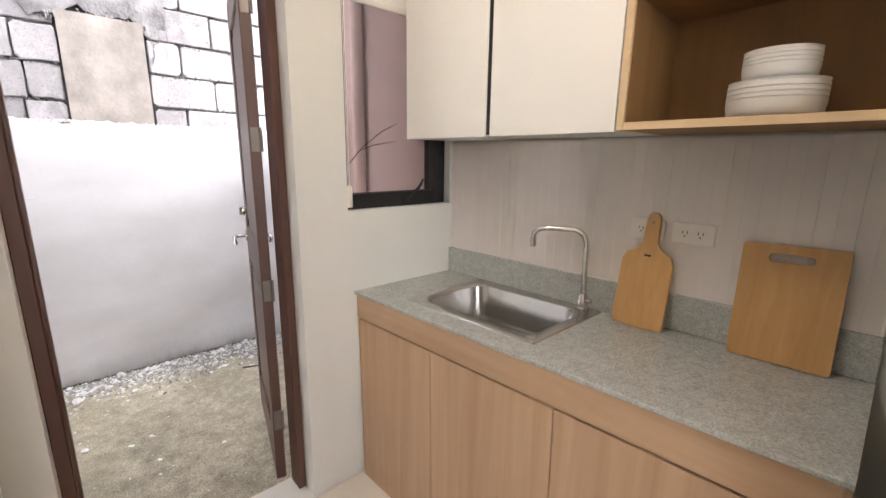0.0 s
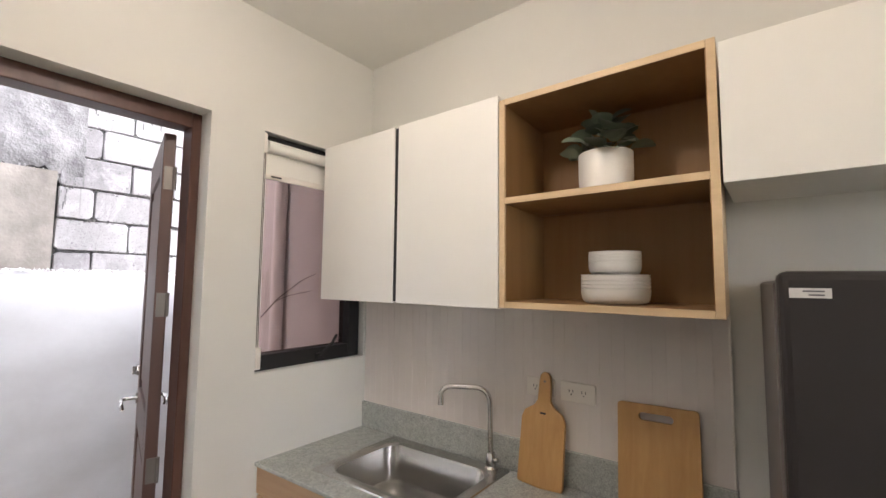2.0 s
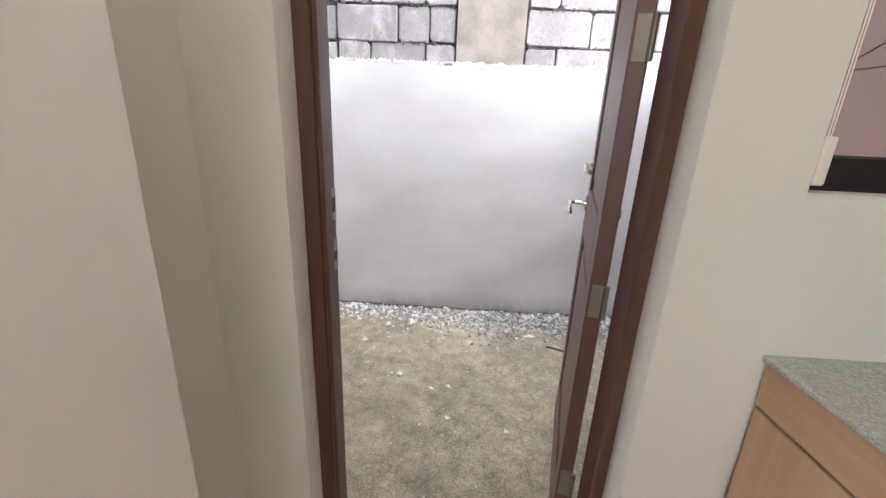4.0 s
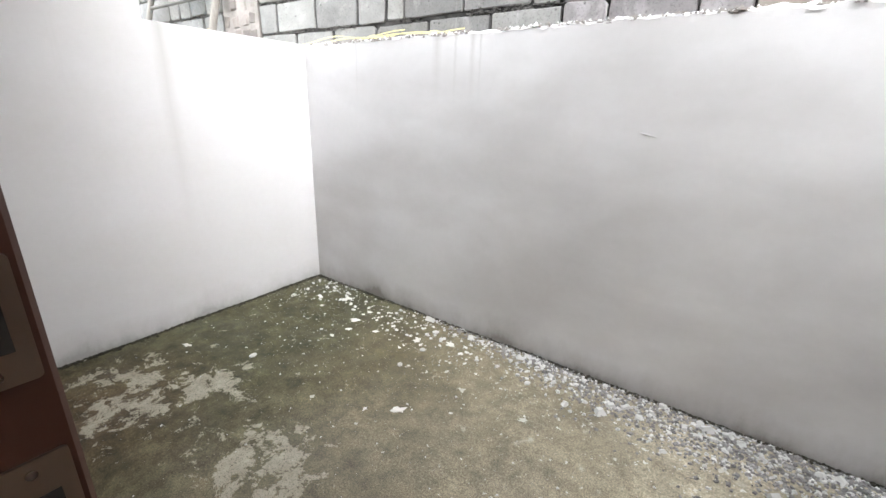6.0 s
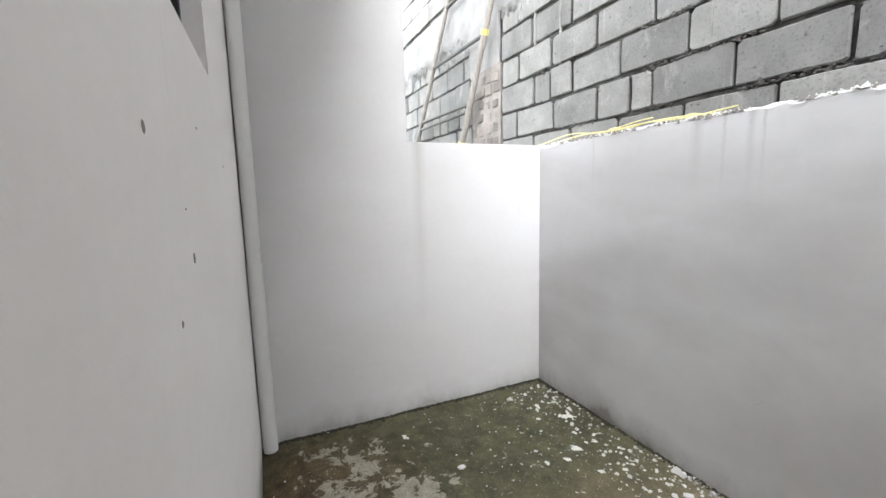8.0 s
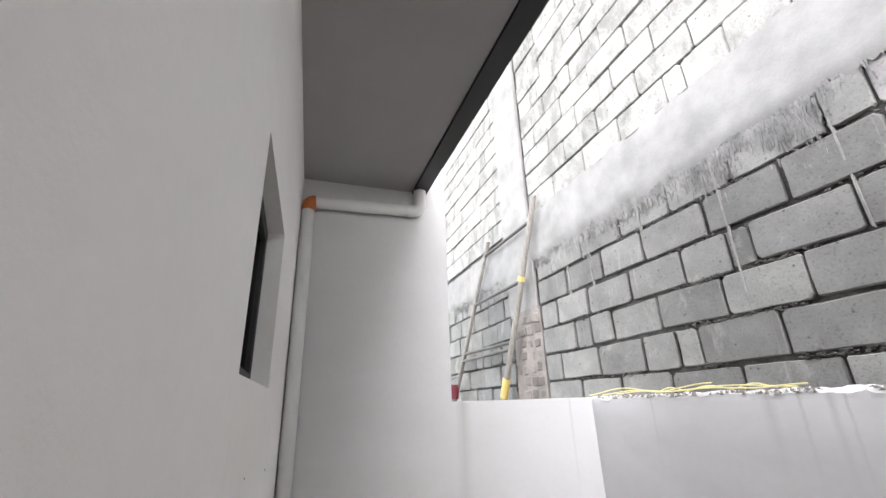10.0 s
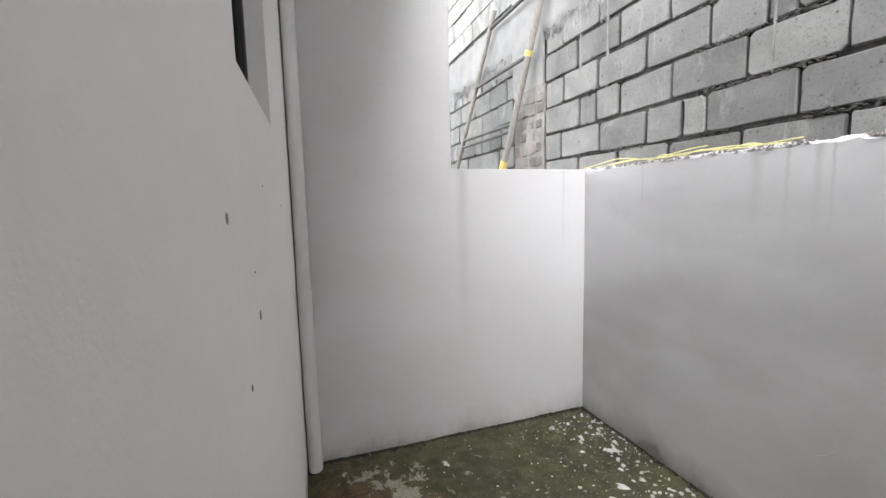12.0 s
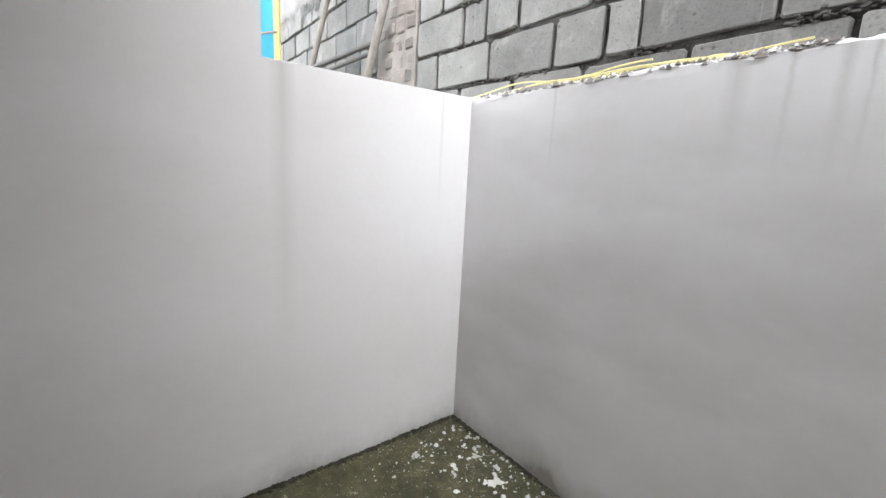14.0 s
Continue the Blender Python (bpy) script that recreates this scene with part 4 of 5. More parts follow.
def slotted_board(y, foot_x, lean, turn):
    """A rectangular board with rounded corners and a hand slot cut right through."""
    ob = empty("chopping_board", "rectangular bamboo chopping board with a slot handle leaning upright", "cutting board", "bamboo chopping boards", m=TILT @ pose(foot_x, y, CT + 0.0035, 0, lean, turn))
    bm2 = pierced_wall([-0.104, -0.042, 0.047, 0.104], [0.0, 0.254, 0.275, 0.298], [(-0.042, 0.047, 0.254, 0.275)], lambda u: 0.0, lambda u: 0.016, "y")

    def corners(at):
        return [e for e in bm2.edges if abs(e.verts[0].co.x - e.verts[1].co.x) > 0.01 and (round(e.verts[0].co.y, 3), round(e.verts[0].co.z, 3)) in at]

    bmesh.ops.bevel(bm2, geom=corners({(u, v) for u in (-0.042, 0.047) for v in (0.254, 0.275)}), offset=0.010, segments=4, affect="EDGES", profile=0.5)
    bmesh.ops.bevel(bm2, geom=corners({(u, v) for u in (-0.104, 0.104) for v in (0.0, 0.298)}), offset=0.010, segments=4, affect="EDGES", profile=0.5)
    for f in bm2.faces:
        f.material_index = 0
    part("board", bm2, BAMBOO, ob)
    return ob


slotted_board(-1.262, -0.070, 8.0, 1.5)

# sockets
for y0, y1, z0, z1, label in ((-0.945, -0.845, 1.124, 1.186, "white double socket plate behind the paddle board"), (-1.079, -0.966, 1.126, 1.188, "white double socket plate on the tiled wall")):
    sock = empty("wall_socket", label, "socket", "wall sockets")
    part("plate", box(-0.015, -0.0085, y0, y1, z0, z1, 0.002, 2), WHITE_PLASTIC, sock)
    for k in (0.32, 0.68):
        yc, zc = y0 + (y1 - y0) * k, (z0 + z1) / 2
        ins = part("insert", box(-0.0165, -0.0152, yc - 0.013, yc + 0.013, zc - 0.012, zc + 0.012, 0.0005), WHITE_PLASTIC, sock)
        for dy in (-0.006, 0.006):
            part("slot", box(-0.0172, -0.0166, yc + dy - 0.001, yc + dy + 0.001, zc - 0.001, zc + 0.008), SLOT_DARK, ins)
        part("slot", box(-0.0172, -0.0166, yc - 0.002, yc + 0.002, zc - 0.009, zc - 0.005), SLOT_DARK, ins)

switch = empty("light_switch", "beige two-gang light switch on the return wall", "switch")
part("plate", box(-1.5149, -1.504, -0.475, -0.405, 1.358, 1.472, 0.003, 2), SWITCH_GREY, switch)
for zc in (1.393, 1.435):
    part("rocker", box(-1.5039, -1.497, -0.455, -0.425, zc - 0.013, zc + 0.013, 0.003), SWITCH_GREY, switch)

# fridge
fridge = empty("fridge", "dark grey two-door fridge freezer beside the cabinets", "fridge", m=pose(-0.02, -1.500, 0.015, 0, 0, 3.0))
part("body", box(-0.545, -0.02, -0.60, 0.0, 0.02, 1.500, 0.006), FRIDGE_SIDE, fridge)
for z0, z1 in ((1.106, 1.512), (0.05, 1.048)):
    part("door", box(-0.600, -0.549, -0.60, -0.002, z0, z1, 0.012, 3), FRIDGE, fridge)
part("handle_recess", box(-0.588, -0.5455, -0.598, -0.004, 1.0485, 1.1055), BLACK_GAP, fridge, "black recessed handle between the doors")
st = part("energy_sticker", box(-0.6012, -0.6004, -0.057, -0.014, 1.476, 1.489), STICKER, fridge, "small pale sticker with dark bars")
part("printed_bar", box(-0.6018, -0.6013, -0.050, -0.028, 1.4840, 1.4860), PRINT_GREY, st)
part("printed_bar", box(-0.6018, -0.6013, -0.050, -0.034, 1.4790, 1.4810), PRINT_GREY, st)
for yk in (-0.55, -0.05):
    part("foot", tube([(-0.5, yk, -0.015), (-0.5, yk, 0.02)], 0.018, 10), BLACK_GAP, fridge)
    part("foot", tube([(-0.08, yk, -0.015), (-0.08, yk, 0.02)], 0.018, 10), BLACK_GAP, fridge)

# guessed bulbs in ceiling holders, added out of view
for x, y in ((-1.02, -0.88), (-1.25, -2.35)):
    dl = empty("guessed_ceiling_lamp", "guessed lit bulb in a white ceiling holder, out of view", "lamp", "ceiling lamps")
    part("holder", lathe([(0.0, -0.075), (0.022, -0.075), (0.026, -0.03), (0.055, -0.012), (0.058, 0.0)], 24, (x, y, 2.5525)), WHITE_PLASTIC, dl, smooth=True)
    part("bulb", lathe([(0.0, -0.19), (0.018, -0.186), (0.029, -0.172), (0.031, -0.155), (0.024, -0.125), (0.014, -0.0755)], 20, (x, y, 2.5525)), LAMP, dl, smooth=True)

# ---- yard things ----
pipe = empty("downpipe", "white PVC rain downpipe standing in the wall corner", "pipe")
PX, PY = SIDE_X + 0.048, 0.293
part("lower_pipe", tube([(PX + 0.004, PY + 0.004, YARD_Z), (PX, PY, 0.87)], 0.040, 20), PVC, pipe, smooth=True)
part("upper_pipe", tube([(PX, PY, 0.86), (PX, PY, 2.727)], 0.0375, 20), PVC, pipe, smooth=True)
part("socket_ring", tube([(PX, PY, 0.855), (PX, PY, 0.874)], 0.0425, 20), PVC, pipe, smooth=True)
part("orange_elbow", tube([(PX, PY, 2.712)] + arc((PX, PY, 2.737), (PX, PY, 2.775), (PX, PY + 0.04, 2.775), 5), 0.043, 18), ORANGE, pipe, "orange PVC elbow", smooth=True)
part("cross_pipe", tube([(PX, PY + 0.03, 2.775), (PX, 0.955, 2.785)], 0.038, 20), PVC, pipe, smooth=True)
part("elbow", tube([(PX, 0.93, 2.785)] + arc((PX, 0.955, 2.785), (PX, 1.02, 2.788), (PX, 1.02, 2.853), 6) + [(PX, 1.02, 2.955)], 0.043, 18), PVC, pipe, smooth=True)

pipe2 = empty("far_downpipe", "white PVC downpipe outside the kitchen window", "pipe")
part("pipe", tube([(0.158, 1.08, YARD_Z), (0.158, 1.08, 2.945)], 0.041, 18), PVC, pipe2, smooth=True)

twig = empty("dry_twig", "thin dry twigs in front of the kitchen window", "twig")
part("stem", tube([(-0.30, 0.62, YARD_Z), (-0.31, 0.62, 0.7), (-0.30, 0.60, 1.10), (-0.235, 0.60, 1.28), (-0.12, 0.60, 1.40), (0.02, 0.60, 1.50), (0.12, 0.60, 1.545)], 0.0035, 6, taper=0.0015), TWIG, twig)
part("branch", tube([(-0.14, 0.60, 1.385), (-0.05, 0.60, 1.42), (0.10, 0.60, 1.445)], 0.0025, 6, taper=0.0012), TWIG, twig)
part("branch", tube([(-0.305, 0.60, 1.05), (-0.295, 0.60, 1.35), (-0.270, 0.60, 1.49), (-0.20, 0.60, 1.515)], 0.0025, 6, taper=0.0012), TWIG, twig)

# ladder of timber poles behind the low wall
DARK_RUNG = plain("weathered_dark_rung", (0.09, 0.085, 0.08), 0.8, vary=0.3, grain=30)
ladder = empty("bamboo_ladder", "weathered pole ladder leaning on the block wall", "ladder")
LA, LB = Vector((-5.70, 2.38, 1.2)), Vector((-4.57, 2.42, 3.48))
LC, LD = Vector((-7.25, 2.38, 1.2)), Vector((-5.68, 2.42, 3.40))
part("rail", tube([LA, (LA + LB) / 2 + Vector((0.01, 0, 0)), LB], 0.036, 10, taper=0.029), RAW_TIMBER, ladder, smooth=True)
part("rail", tube([LC, (LC + LD) / 2, LD], 0.030, 10, taper=0.025), RAW_TIMBER, ladder, smooth=True)
for a, b in ((0.392, 0.375), (0.430, 0.405), (0.687, 0.656), (0.930, 0.899)):
    part("rung", tube([LC.lerp(LD, a), LA.lerp(LB, b)], 0.019, 8), DARK_RUNG, ladder, smooth=True)
part("yellow_sleeve", tube([LA.lerp(LB, 0.17), LA.lerp(LB, 0.25)], 0.042, 12), YELLOW, ladder, "yellow plastic sleeve on the rail", smooth=True)
part("yellow_tie", tube([LA.lerp(LB, 0.655), LA.lerp(LB, 0.675)], 0.039, 12), YELLOW, ladder, "yellow tie round the rail", smooth=True)

tarp = empty("blue_sheet", "bright blue plastic sheet hanging on a yellow pole", "tarpaulin")
sheet = bmesh.new()
bmesh.ops.create_grid(sheet, x_segments=10, y_segments=14, size=0.5)
for v in sheet.verts:
    u, w = v.co.x, v.co.y
    v.co = Vector((-6.52 + 0.03 * math.sin(u * 14), 1.68 + u * 0.68, 2.3 + w * 2.6))
bmesh.ops.solidify(sheet, geom=sheet.faces[:], thickness=0.006)
part("sheet", sheet, BLUE, tarp, smooth=True)
part("pole", tube([(-6.5, 2.05, YARD_Z), (-6.5, 2.04, 3.6)], 0.032, 10), YELLOW, tarp, "weathered yellow pole", smooth=True)
part("tie", tube([(-6.47, 1.80, 2.30), (-6.46, 2.03, 2.38)], 0.012, 6), RAW_TIMBER, tarp)

pail = empty("red_pail", "small dark red plastic pail hung on the ladder rail", "pail")
part("body", lathe([(0.0, 0.0), (0.075, 0.0), (0.095, 0.18), (0.088, 0.18), (0.070, 0.01), (0.0, 0.01)], 18, (-6.90, 2.33, 1.60)), RED, pail, smooth=True)
part("handle", tube(arc((-6.90, 2.24, 1.775), (-6.85, 2.44, 1.99), (-6.90, 2.42, 1.775), 8), 0.004, 6), BLACK_GAP, pail)

cable = empty("yellow_cable", "loose yellow cable lying along the wall top", "cable")
for k, (xa, xb, yo, hh) in enumerate(((-3.98, -3.0, 0.055, 0.035), (-3.88, -2.62, 0.075, 0.018), (-3.70, -2.55, 0.040, 0.010), (-3.4, -2.7, 0.095, 0.022))):
    pts = []
    for i in range(25):
        t = i / 24
        x = xa + (xb - xa) * t
        pts.append((x, YARD_Y + yo + 0.018 * math.sin(t * 7 + k), TOP_Z + 0.016 + hh * abs(math.sin(t * math.pi * (1.5 + 0.5 * k))) ** 1.5))
    part("strand", tube(pts, 0.0034, 6), YELLOW_CABLE, cable, smooth=True)

# rubble along the foot of the boundary wall
random.seed(5)


def rubble(count, place, size, mat, name, label, category):
    """Many small broken pieces, joined."""
    verts, faces = [], []
    for _ in range(count):
        x, y = place()
        s = size()
        c = Vector((x, y, YARD_Z + s * 0.28 + 0.010 * noise.noise(Vector((x * 1.7, y * 1.7, 0)))))
        rot = Euler((random.uniform(-0.5, 0.5), random.uniform(-0.5, 0.5), random.uniform(0, 6.28))).to_matrix()
        b0 = len(verts)
        sx_, sy_, sz_ = s, s * random.uniform(0.5, 1.0), s * random.uniform(0.25, 0.6)
        top = random.uniform(0.5, 0.85)
        for dx, dy, dz in ((-1, -1, -1), (1, -1, -1), (1, 1, -1), (-1, 1, -1), (-top, -top, 1), (top, -top * 0.8, 1), (top * 0.8, top, 1), (-top, top * 0.9, 1)):
            j = random.uniform(0.75, 1.1)
            verts.append(c + rot @ Vector((dx * sx_ * j, dy * sy_ * j, dz * sz_)))
        for q in ((0, 3, 2, 1), (4, 5, 6, 7), (0, 1, 5, 4), (1, 2, 6, 5), (2, 3, 7, 6), (3, 0, 4, 7)):
            faces.append([b0 + k for k in q])
    me = bpy.data.meshes.new(name)
    me.from_pydata([tuple(v) for v in verts], [], faces)
    me.materials.append(mat)
    return tagged(new(name, me), label, category, kind="stuff")


def strip():
    """Gravel thickens along the wall from the middle of the yard."""
    x = 0.15 - 2.9 * (1 - math.sqrt(random.random()))
    w = 0.05 + 0.42 * min(1, max(0, (x + 2.6) / 1.7)) * (0.75 + 0.5 * noise.noise(Vector((x * 3, 4, 0))))
    return x, YARD_Y - 0.01 - abs(random.gauss(0, 0.5)) * w


def far_strip():
    x = random.uniform(-3.8, -1.6)
    return x, YARD_Y - 0.02 - abs(random.gauss(0, 0.5)) * 0.30


def anywhere():
    return random.uniform(-3.8, 0.1), random.uniform(0.25, 2.2)


rubble(3400, strip, lambda: random.uniform(0.003, 0.011), STONE, "gravel", "grey crushed gravel along the wall foot", "gravel")
rubble(1300, strip, lambda: random.uniform(0.003, 0.011), CHIP, "plaster_chips", "small white plaster chips among the gravel", "debris")
rubble(55, strip, lambda: random.uniform(0.013, 0.028), CHIP, "broken_plaster_flakes", "larger flat white plaster flakes on the gravel", "debris")
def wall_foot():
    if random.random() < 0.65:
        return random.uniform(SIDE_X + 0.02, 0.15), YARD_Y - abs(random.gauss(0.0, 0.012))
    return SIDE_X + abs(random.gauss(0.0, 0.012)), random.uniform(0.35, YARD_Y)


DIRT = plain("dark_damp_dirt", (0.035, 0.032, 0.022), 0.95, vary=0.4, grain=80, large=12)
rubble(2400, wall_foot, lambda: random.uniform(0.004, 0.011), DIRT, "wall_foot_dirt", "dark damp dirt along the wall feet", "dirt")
rubble(190, far_strip, lambda: random.uniform(0.004, 0.014), CHIP, "plaster_crumbs", "scattered white plaster crumbs by the wall", "debris")
rubble(200, anywhere, lambda: random.uniform(0.002, 0.007), CHIP, "fine_crumbs", "tiny pale crumbs scattered over the yard", "debris")

for i in range(26):
    x, y = (random.uniform(-2.6, 0.0), YARD_Y - random.uniform(0.03, 0.30)) if i < 18 else (random.uniform(-3.7, -1.0), random.uniform(1.1, 2.1))
    r = random.uniform(0.012, 0.028)
    bm = bmesh.new()
    bmesh.ops.create_icosphere(bm, subdivisions=1, radius=1.0)
    for v in bm.verts:
        v.co *= random.uniform(0.75, 1.15)
        v.co = Vector((v.co.x * r, v.co.y * r * 0.8, v.co.z * r * 0.38))
    ob = tagged(mesh_object("plaster_lump", bm, CHIP), "broken lump of white plaster on the yard floor", "debris", "plaster lumps")
    ob.matrix_world = pose(x, y, YARD_Z + r * 0.30, 0, 0, random.uniform(0, 360))
stick = empty("thin_stick", "thin dark stick lying on the gravel", "stick")
part("stick", tube([(-0.52, 1.72, YARD_Z + 0.02), (-0.30, 1.62, YARD_Z + 0.022)], 0.006, 6), TWIG, stick)

random.seed(63)
SPLAT = plain("white_plaster_splat", (0.66, 0.66, 0.63), 0.85, vary=0.12, grain=90, large=20, relief=0.002)
CENTRES = ((-3.25, 2.04, 8), (-2.78, 2.08, 10), (-2.47, 1.99, 9), (-2.18, 1.96, 9), (-1.72, 2.10, 9), (-1.25, 2.05, 10), (-3.03, 1.68, 2), (-3.56, 1.09, 1), (-2.17, 1.41, 2), (-2.9, 1.9, 5), (-0.75, 2.0, 8), (-1.2, 1.3, 2), (-1.05, 0.95, 2))
for cx, cy, many in CENTRES:
    for k in range(many):
        x, y = cx + random.gauss(0, 0.13), min(2.19, cy + random.gauss(0, 0.07))
        r = random.uniform(0.006, 0.018) * (1.9 if k == 0 else 1.0)
        bm = bmesh.new()
        lower, upper = [], []
        for q in range(13):
            ang = 2 * math.pi * q / 13
            rad = r * (0.85 + 0.9 * noise.noise(Vector((math.cos(ang) * 1.9, math.sin(ang) * 1.9, x * 17))) + random.uniform(-0.26, 0.26))
            lower.append(bm.verts.new((rad * 1.2 * math.cos(ang), rad * 0.85 * math.sin(ang), 0)))
            upper.append(bm.verts.new((rad * 1.05 * math.cos(ang), rad * 0.72 * math.sin(ang), 0.004)))
        bm.faces.new(upper)
        for q in range(13):
            bm.faces.new((lower[q], lower[(q + 1) % 13], upper[(q + 1) % 13], upper[q]))
        ob = tagged(mesh_object("plaster_splat", bm, SPLAT), "flat dried splat of white plaster on the mossy yard", "debris", "plaster splats")
        ob.matrix_world = pose(x, y, YARD_Z + 0.0085 * noise.noise(Vector((x * 1.7, y * 1.7, 0))) + 0.001, 0, 0, random.uniform(0, 360))


def top_crumbs(count, mat, name, label):
    """Broken crumbs on the top of the boundary wall."""
    verts, faces = [], []
    for _ in range(count):
        x, y = random.uniform(SIDE_X + 0.05, 0.15), YARD_Y - 0.002 + abs(random.gauss(0.0, 0.03))
        if noise.noise(Vector((x * 3.1, 8.0, 0))) < -0.45:
            continue
        s = random.uniform(0.003, 0.009) * (1.8 if random.random() < 0.08 else 1)
        zc = TOP_Z + random.uniform(-0.008, 0.008)
        b0 = len(verts)
        for dx, dy, dz in ((-1, -0.6, -0.7), (1, -0.7, -0.7), (0.9, 0.8, -0.7), (-0.8, 0.7, -0.7), (0.1, 0, 0.8)):
            verts.append((x + dx * s * random.uniform(0.7, 1.5), y + dy * s, zc + dz * s))
        faces += [(b0, b0 + 1, b0 + 4), (b0 + 1, b0 + 2, b0 + 4), (b0 + 2, b0 + 3, b0 + 4), (b0 + 3, b0, b0 + 4), (b0, b0 + 3, b0 + 2, b0 + 1)]
    me = bpy.data.meshes.new(name)
    me.from_pydata(verts, [], faces)
    me.materials.append(mat)
    return tagged(new(name, me), label, "debris", kind="stuff")


top_crumbs(560, CHIP, "wall_top_crumbs", "white broken plaster crumbs on the wall top")
top_crumbs(900, DARK_CONCRETE, "wall_top_grit", "dark cement grit on the wall top")

# marks and chips on the house wall
random.seed(21)
for x, z, r in ((-2.32, 1.115, 0.0085), (-2.04, 1.331, 0.0065), (-2.146, 1.027, 0.0045), (-2.28, 1.215, 0.002), (-2.52, 1.40, 0.002), (-3.1, 1.35, 0.003)):
    bm = bmesh.new()
    bmesh.ops.create_icosphere(bm, subdivisions=2, radius=1.0)
    for v in bm.verts:
        v.co = Vector((v.co.x * r * 1.25, v.co.y * 0.002, v.co.z * r * 1.5)) * random.uniform(0.8, 1.1)
    ob = tagged(mesh_object("wall_chip", bm, CHIP_GREY, smooth=True), "small dark chip in the white wall plaster", "wall mark", "wall chips")
    ob.matrix_world = pose(x, house_face(x), z, 0, random.uniform(-20, 20), 0)
for x0, z0, x1, z1 in ((-2.395, 0.275, -2.335, 0.325), (-1.55, 1.085, -1.48, 1.070)):
    ob = tagged(mesh_object("plaster_drip", tube([(x0, YARD_Y, z0), ((x0 + x1) / 2 + 0.01, YARD_Y - 0.001, (z0 + z1) / 2 - 0.004), (x1, YARD_Y, z1)], 0.003, 6), YARD_WALL), "raised dribble of plaster on the boundary wall", "wall mark", "plaster dribbles")

# ---- the block wall beyond the yard ----
BY = 2.50
RUN_MORTAR = plain("spilt_mortar", (0.21, 0.205, 0.20), 0.95, vary=0.5, grain=60, relief=0.006, large=9)
COURSE, LENGTH = 0.237, 0.455
blocks = tagged(mesh_object("block_wall", box(-13.0, 5.0, BY + 0.020, BY + 0.16, -0.3, 6.6), MORTAR), "tall unplastered grey hollow block wall next door", "block wall", kind="structure")


def slab(x0, x1, z0, z1, proud, jag, seed, top=0.0, bottom=0.0, step=0.03):
    """A cast or smeared patch on the wall with ragged upper and lower edges."""
    bm2 = bmesh.new()
    n = max(2, int((x1 - x0) / step))
    cols = []
    for i in range(n + 1):
        x = x0 + (x1 - x0) * i / n
        up = z1 + top * noise.noise(Vector((x * 5, seed, 0))) + top * 0.6 * noise.noise(Vector((x * 21, seed, 4)))
        lo = z0 + bottom * noise.noise(Vector((x * 5, seed, 9))) + bottom * 0.9 * noise.noise(Vector((x * 23, seed, 7)))
        col = [bm2.verts.new((x, BY + 0.0125, lo))]
        for k in range(13):
            t = k / 12
            z = lo + (up - lo) * t
            d = proud * min(1, 8 * t + 0.25) + jag * noise.noise(Vector((x * 8, z * 8, seed)))
            col.append(bm2.verts.new((x, BY - d, z)))
        col.append(bm2.verts.new((x, BY + 0.0125, up)))
        cols.append(col)
    for a, c in zip(cols, cols[1:]):
        for k in range(len(a) - 1):
            bm2.faces.new((a[k], c[k], c[k + 1], a[k + 1]))
    bm2.faces.new(cols[0])
    bm2.faces.new(cols[-1][::-1])
    bmesh.ops.recalc_face_normals(bm2, faces=bm2.faces)
    return bm2


part("concrete_column", slab(-1.236, -0.763, -0.3, 2.27, 0.014, 0.008, 1.0), PALE_CONCRETE, blocks, "pale rough cast concrete column", smooth=True)
part("plaster_smear", slab(-1.42, -0.62, 2.27, 2.93, 0.022, 0.020, 2.0, 0.02, 0.10), SMEAR, blocks, "ragged white plaster smear", smooth=True)
part("concrete_column", slab(-5.36, -4.81, -0.3, 2.42, 0.014, 0.014, 5.0), DARK_CONCRETE, blocks, "rough dark cast concrete column", smooth=True)
part("plastered_column", slab(-5.40, -4.84, 2.40, 6.6, 0.022, 0.006, 6.0, 0, 0.05), ROUGH_PLASTER, blocks, "white plastered column", smooth=True)
part("plastered_beam", slab(-4.84, 2.2, 2.87, 3.36, 0.022, 0.003, 7.0, 0.03, 0.045, 0.015), ROUGH_PLASTER, blocks, "white plastered beam with dripping lower edge", smooth=True)
part("plastered_beam", slab(-9.5, -5.40, 2.86, 3.30, 0.02, 0.007, 8.0, 0.03, 0.08, 0.04), ROUGH_PLASTER, blocks, "white plastered beam", smooth=True)
part("plastered_beam", slab(-4.84, 2.2, 5.6, 6.0, 0.022, 0.007, 9.0, 0.03, 0.06, 0.05), ROUGH_PLASTER, blocks, "upper white plastered beam", smooth=True)
for i, (x, za, zb) in enumerate(((-2.83, 1.95, 2.85), (-3.99, 2.05, 2.88), (-4.30, 2.3, 2.9), (-2.25, 2.2, 2.9), (0.2, 1.9, 2.9), (-3.42, 2.45, 2.9), (-1.70, 2.3, 2.9))):
    part("mortar_run", slab(x - 0.0045, x + 0.0045, za, zb, 0.007, 0.005, 20.0 + i, 0.02, 0.04, 0.005), DRIP_GREY, blocks, "thin run of spilt mortar", smooth=True)


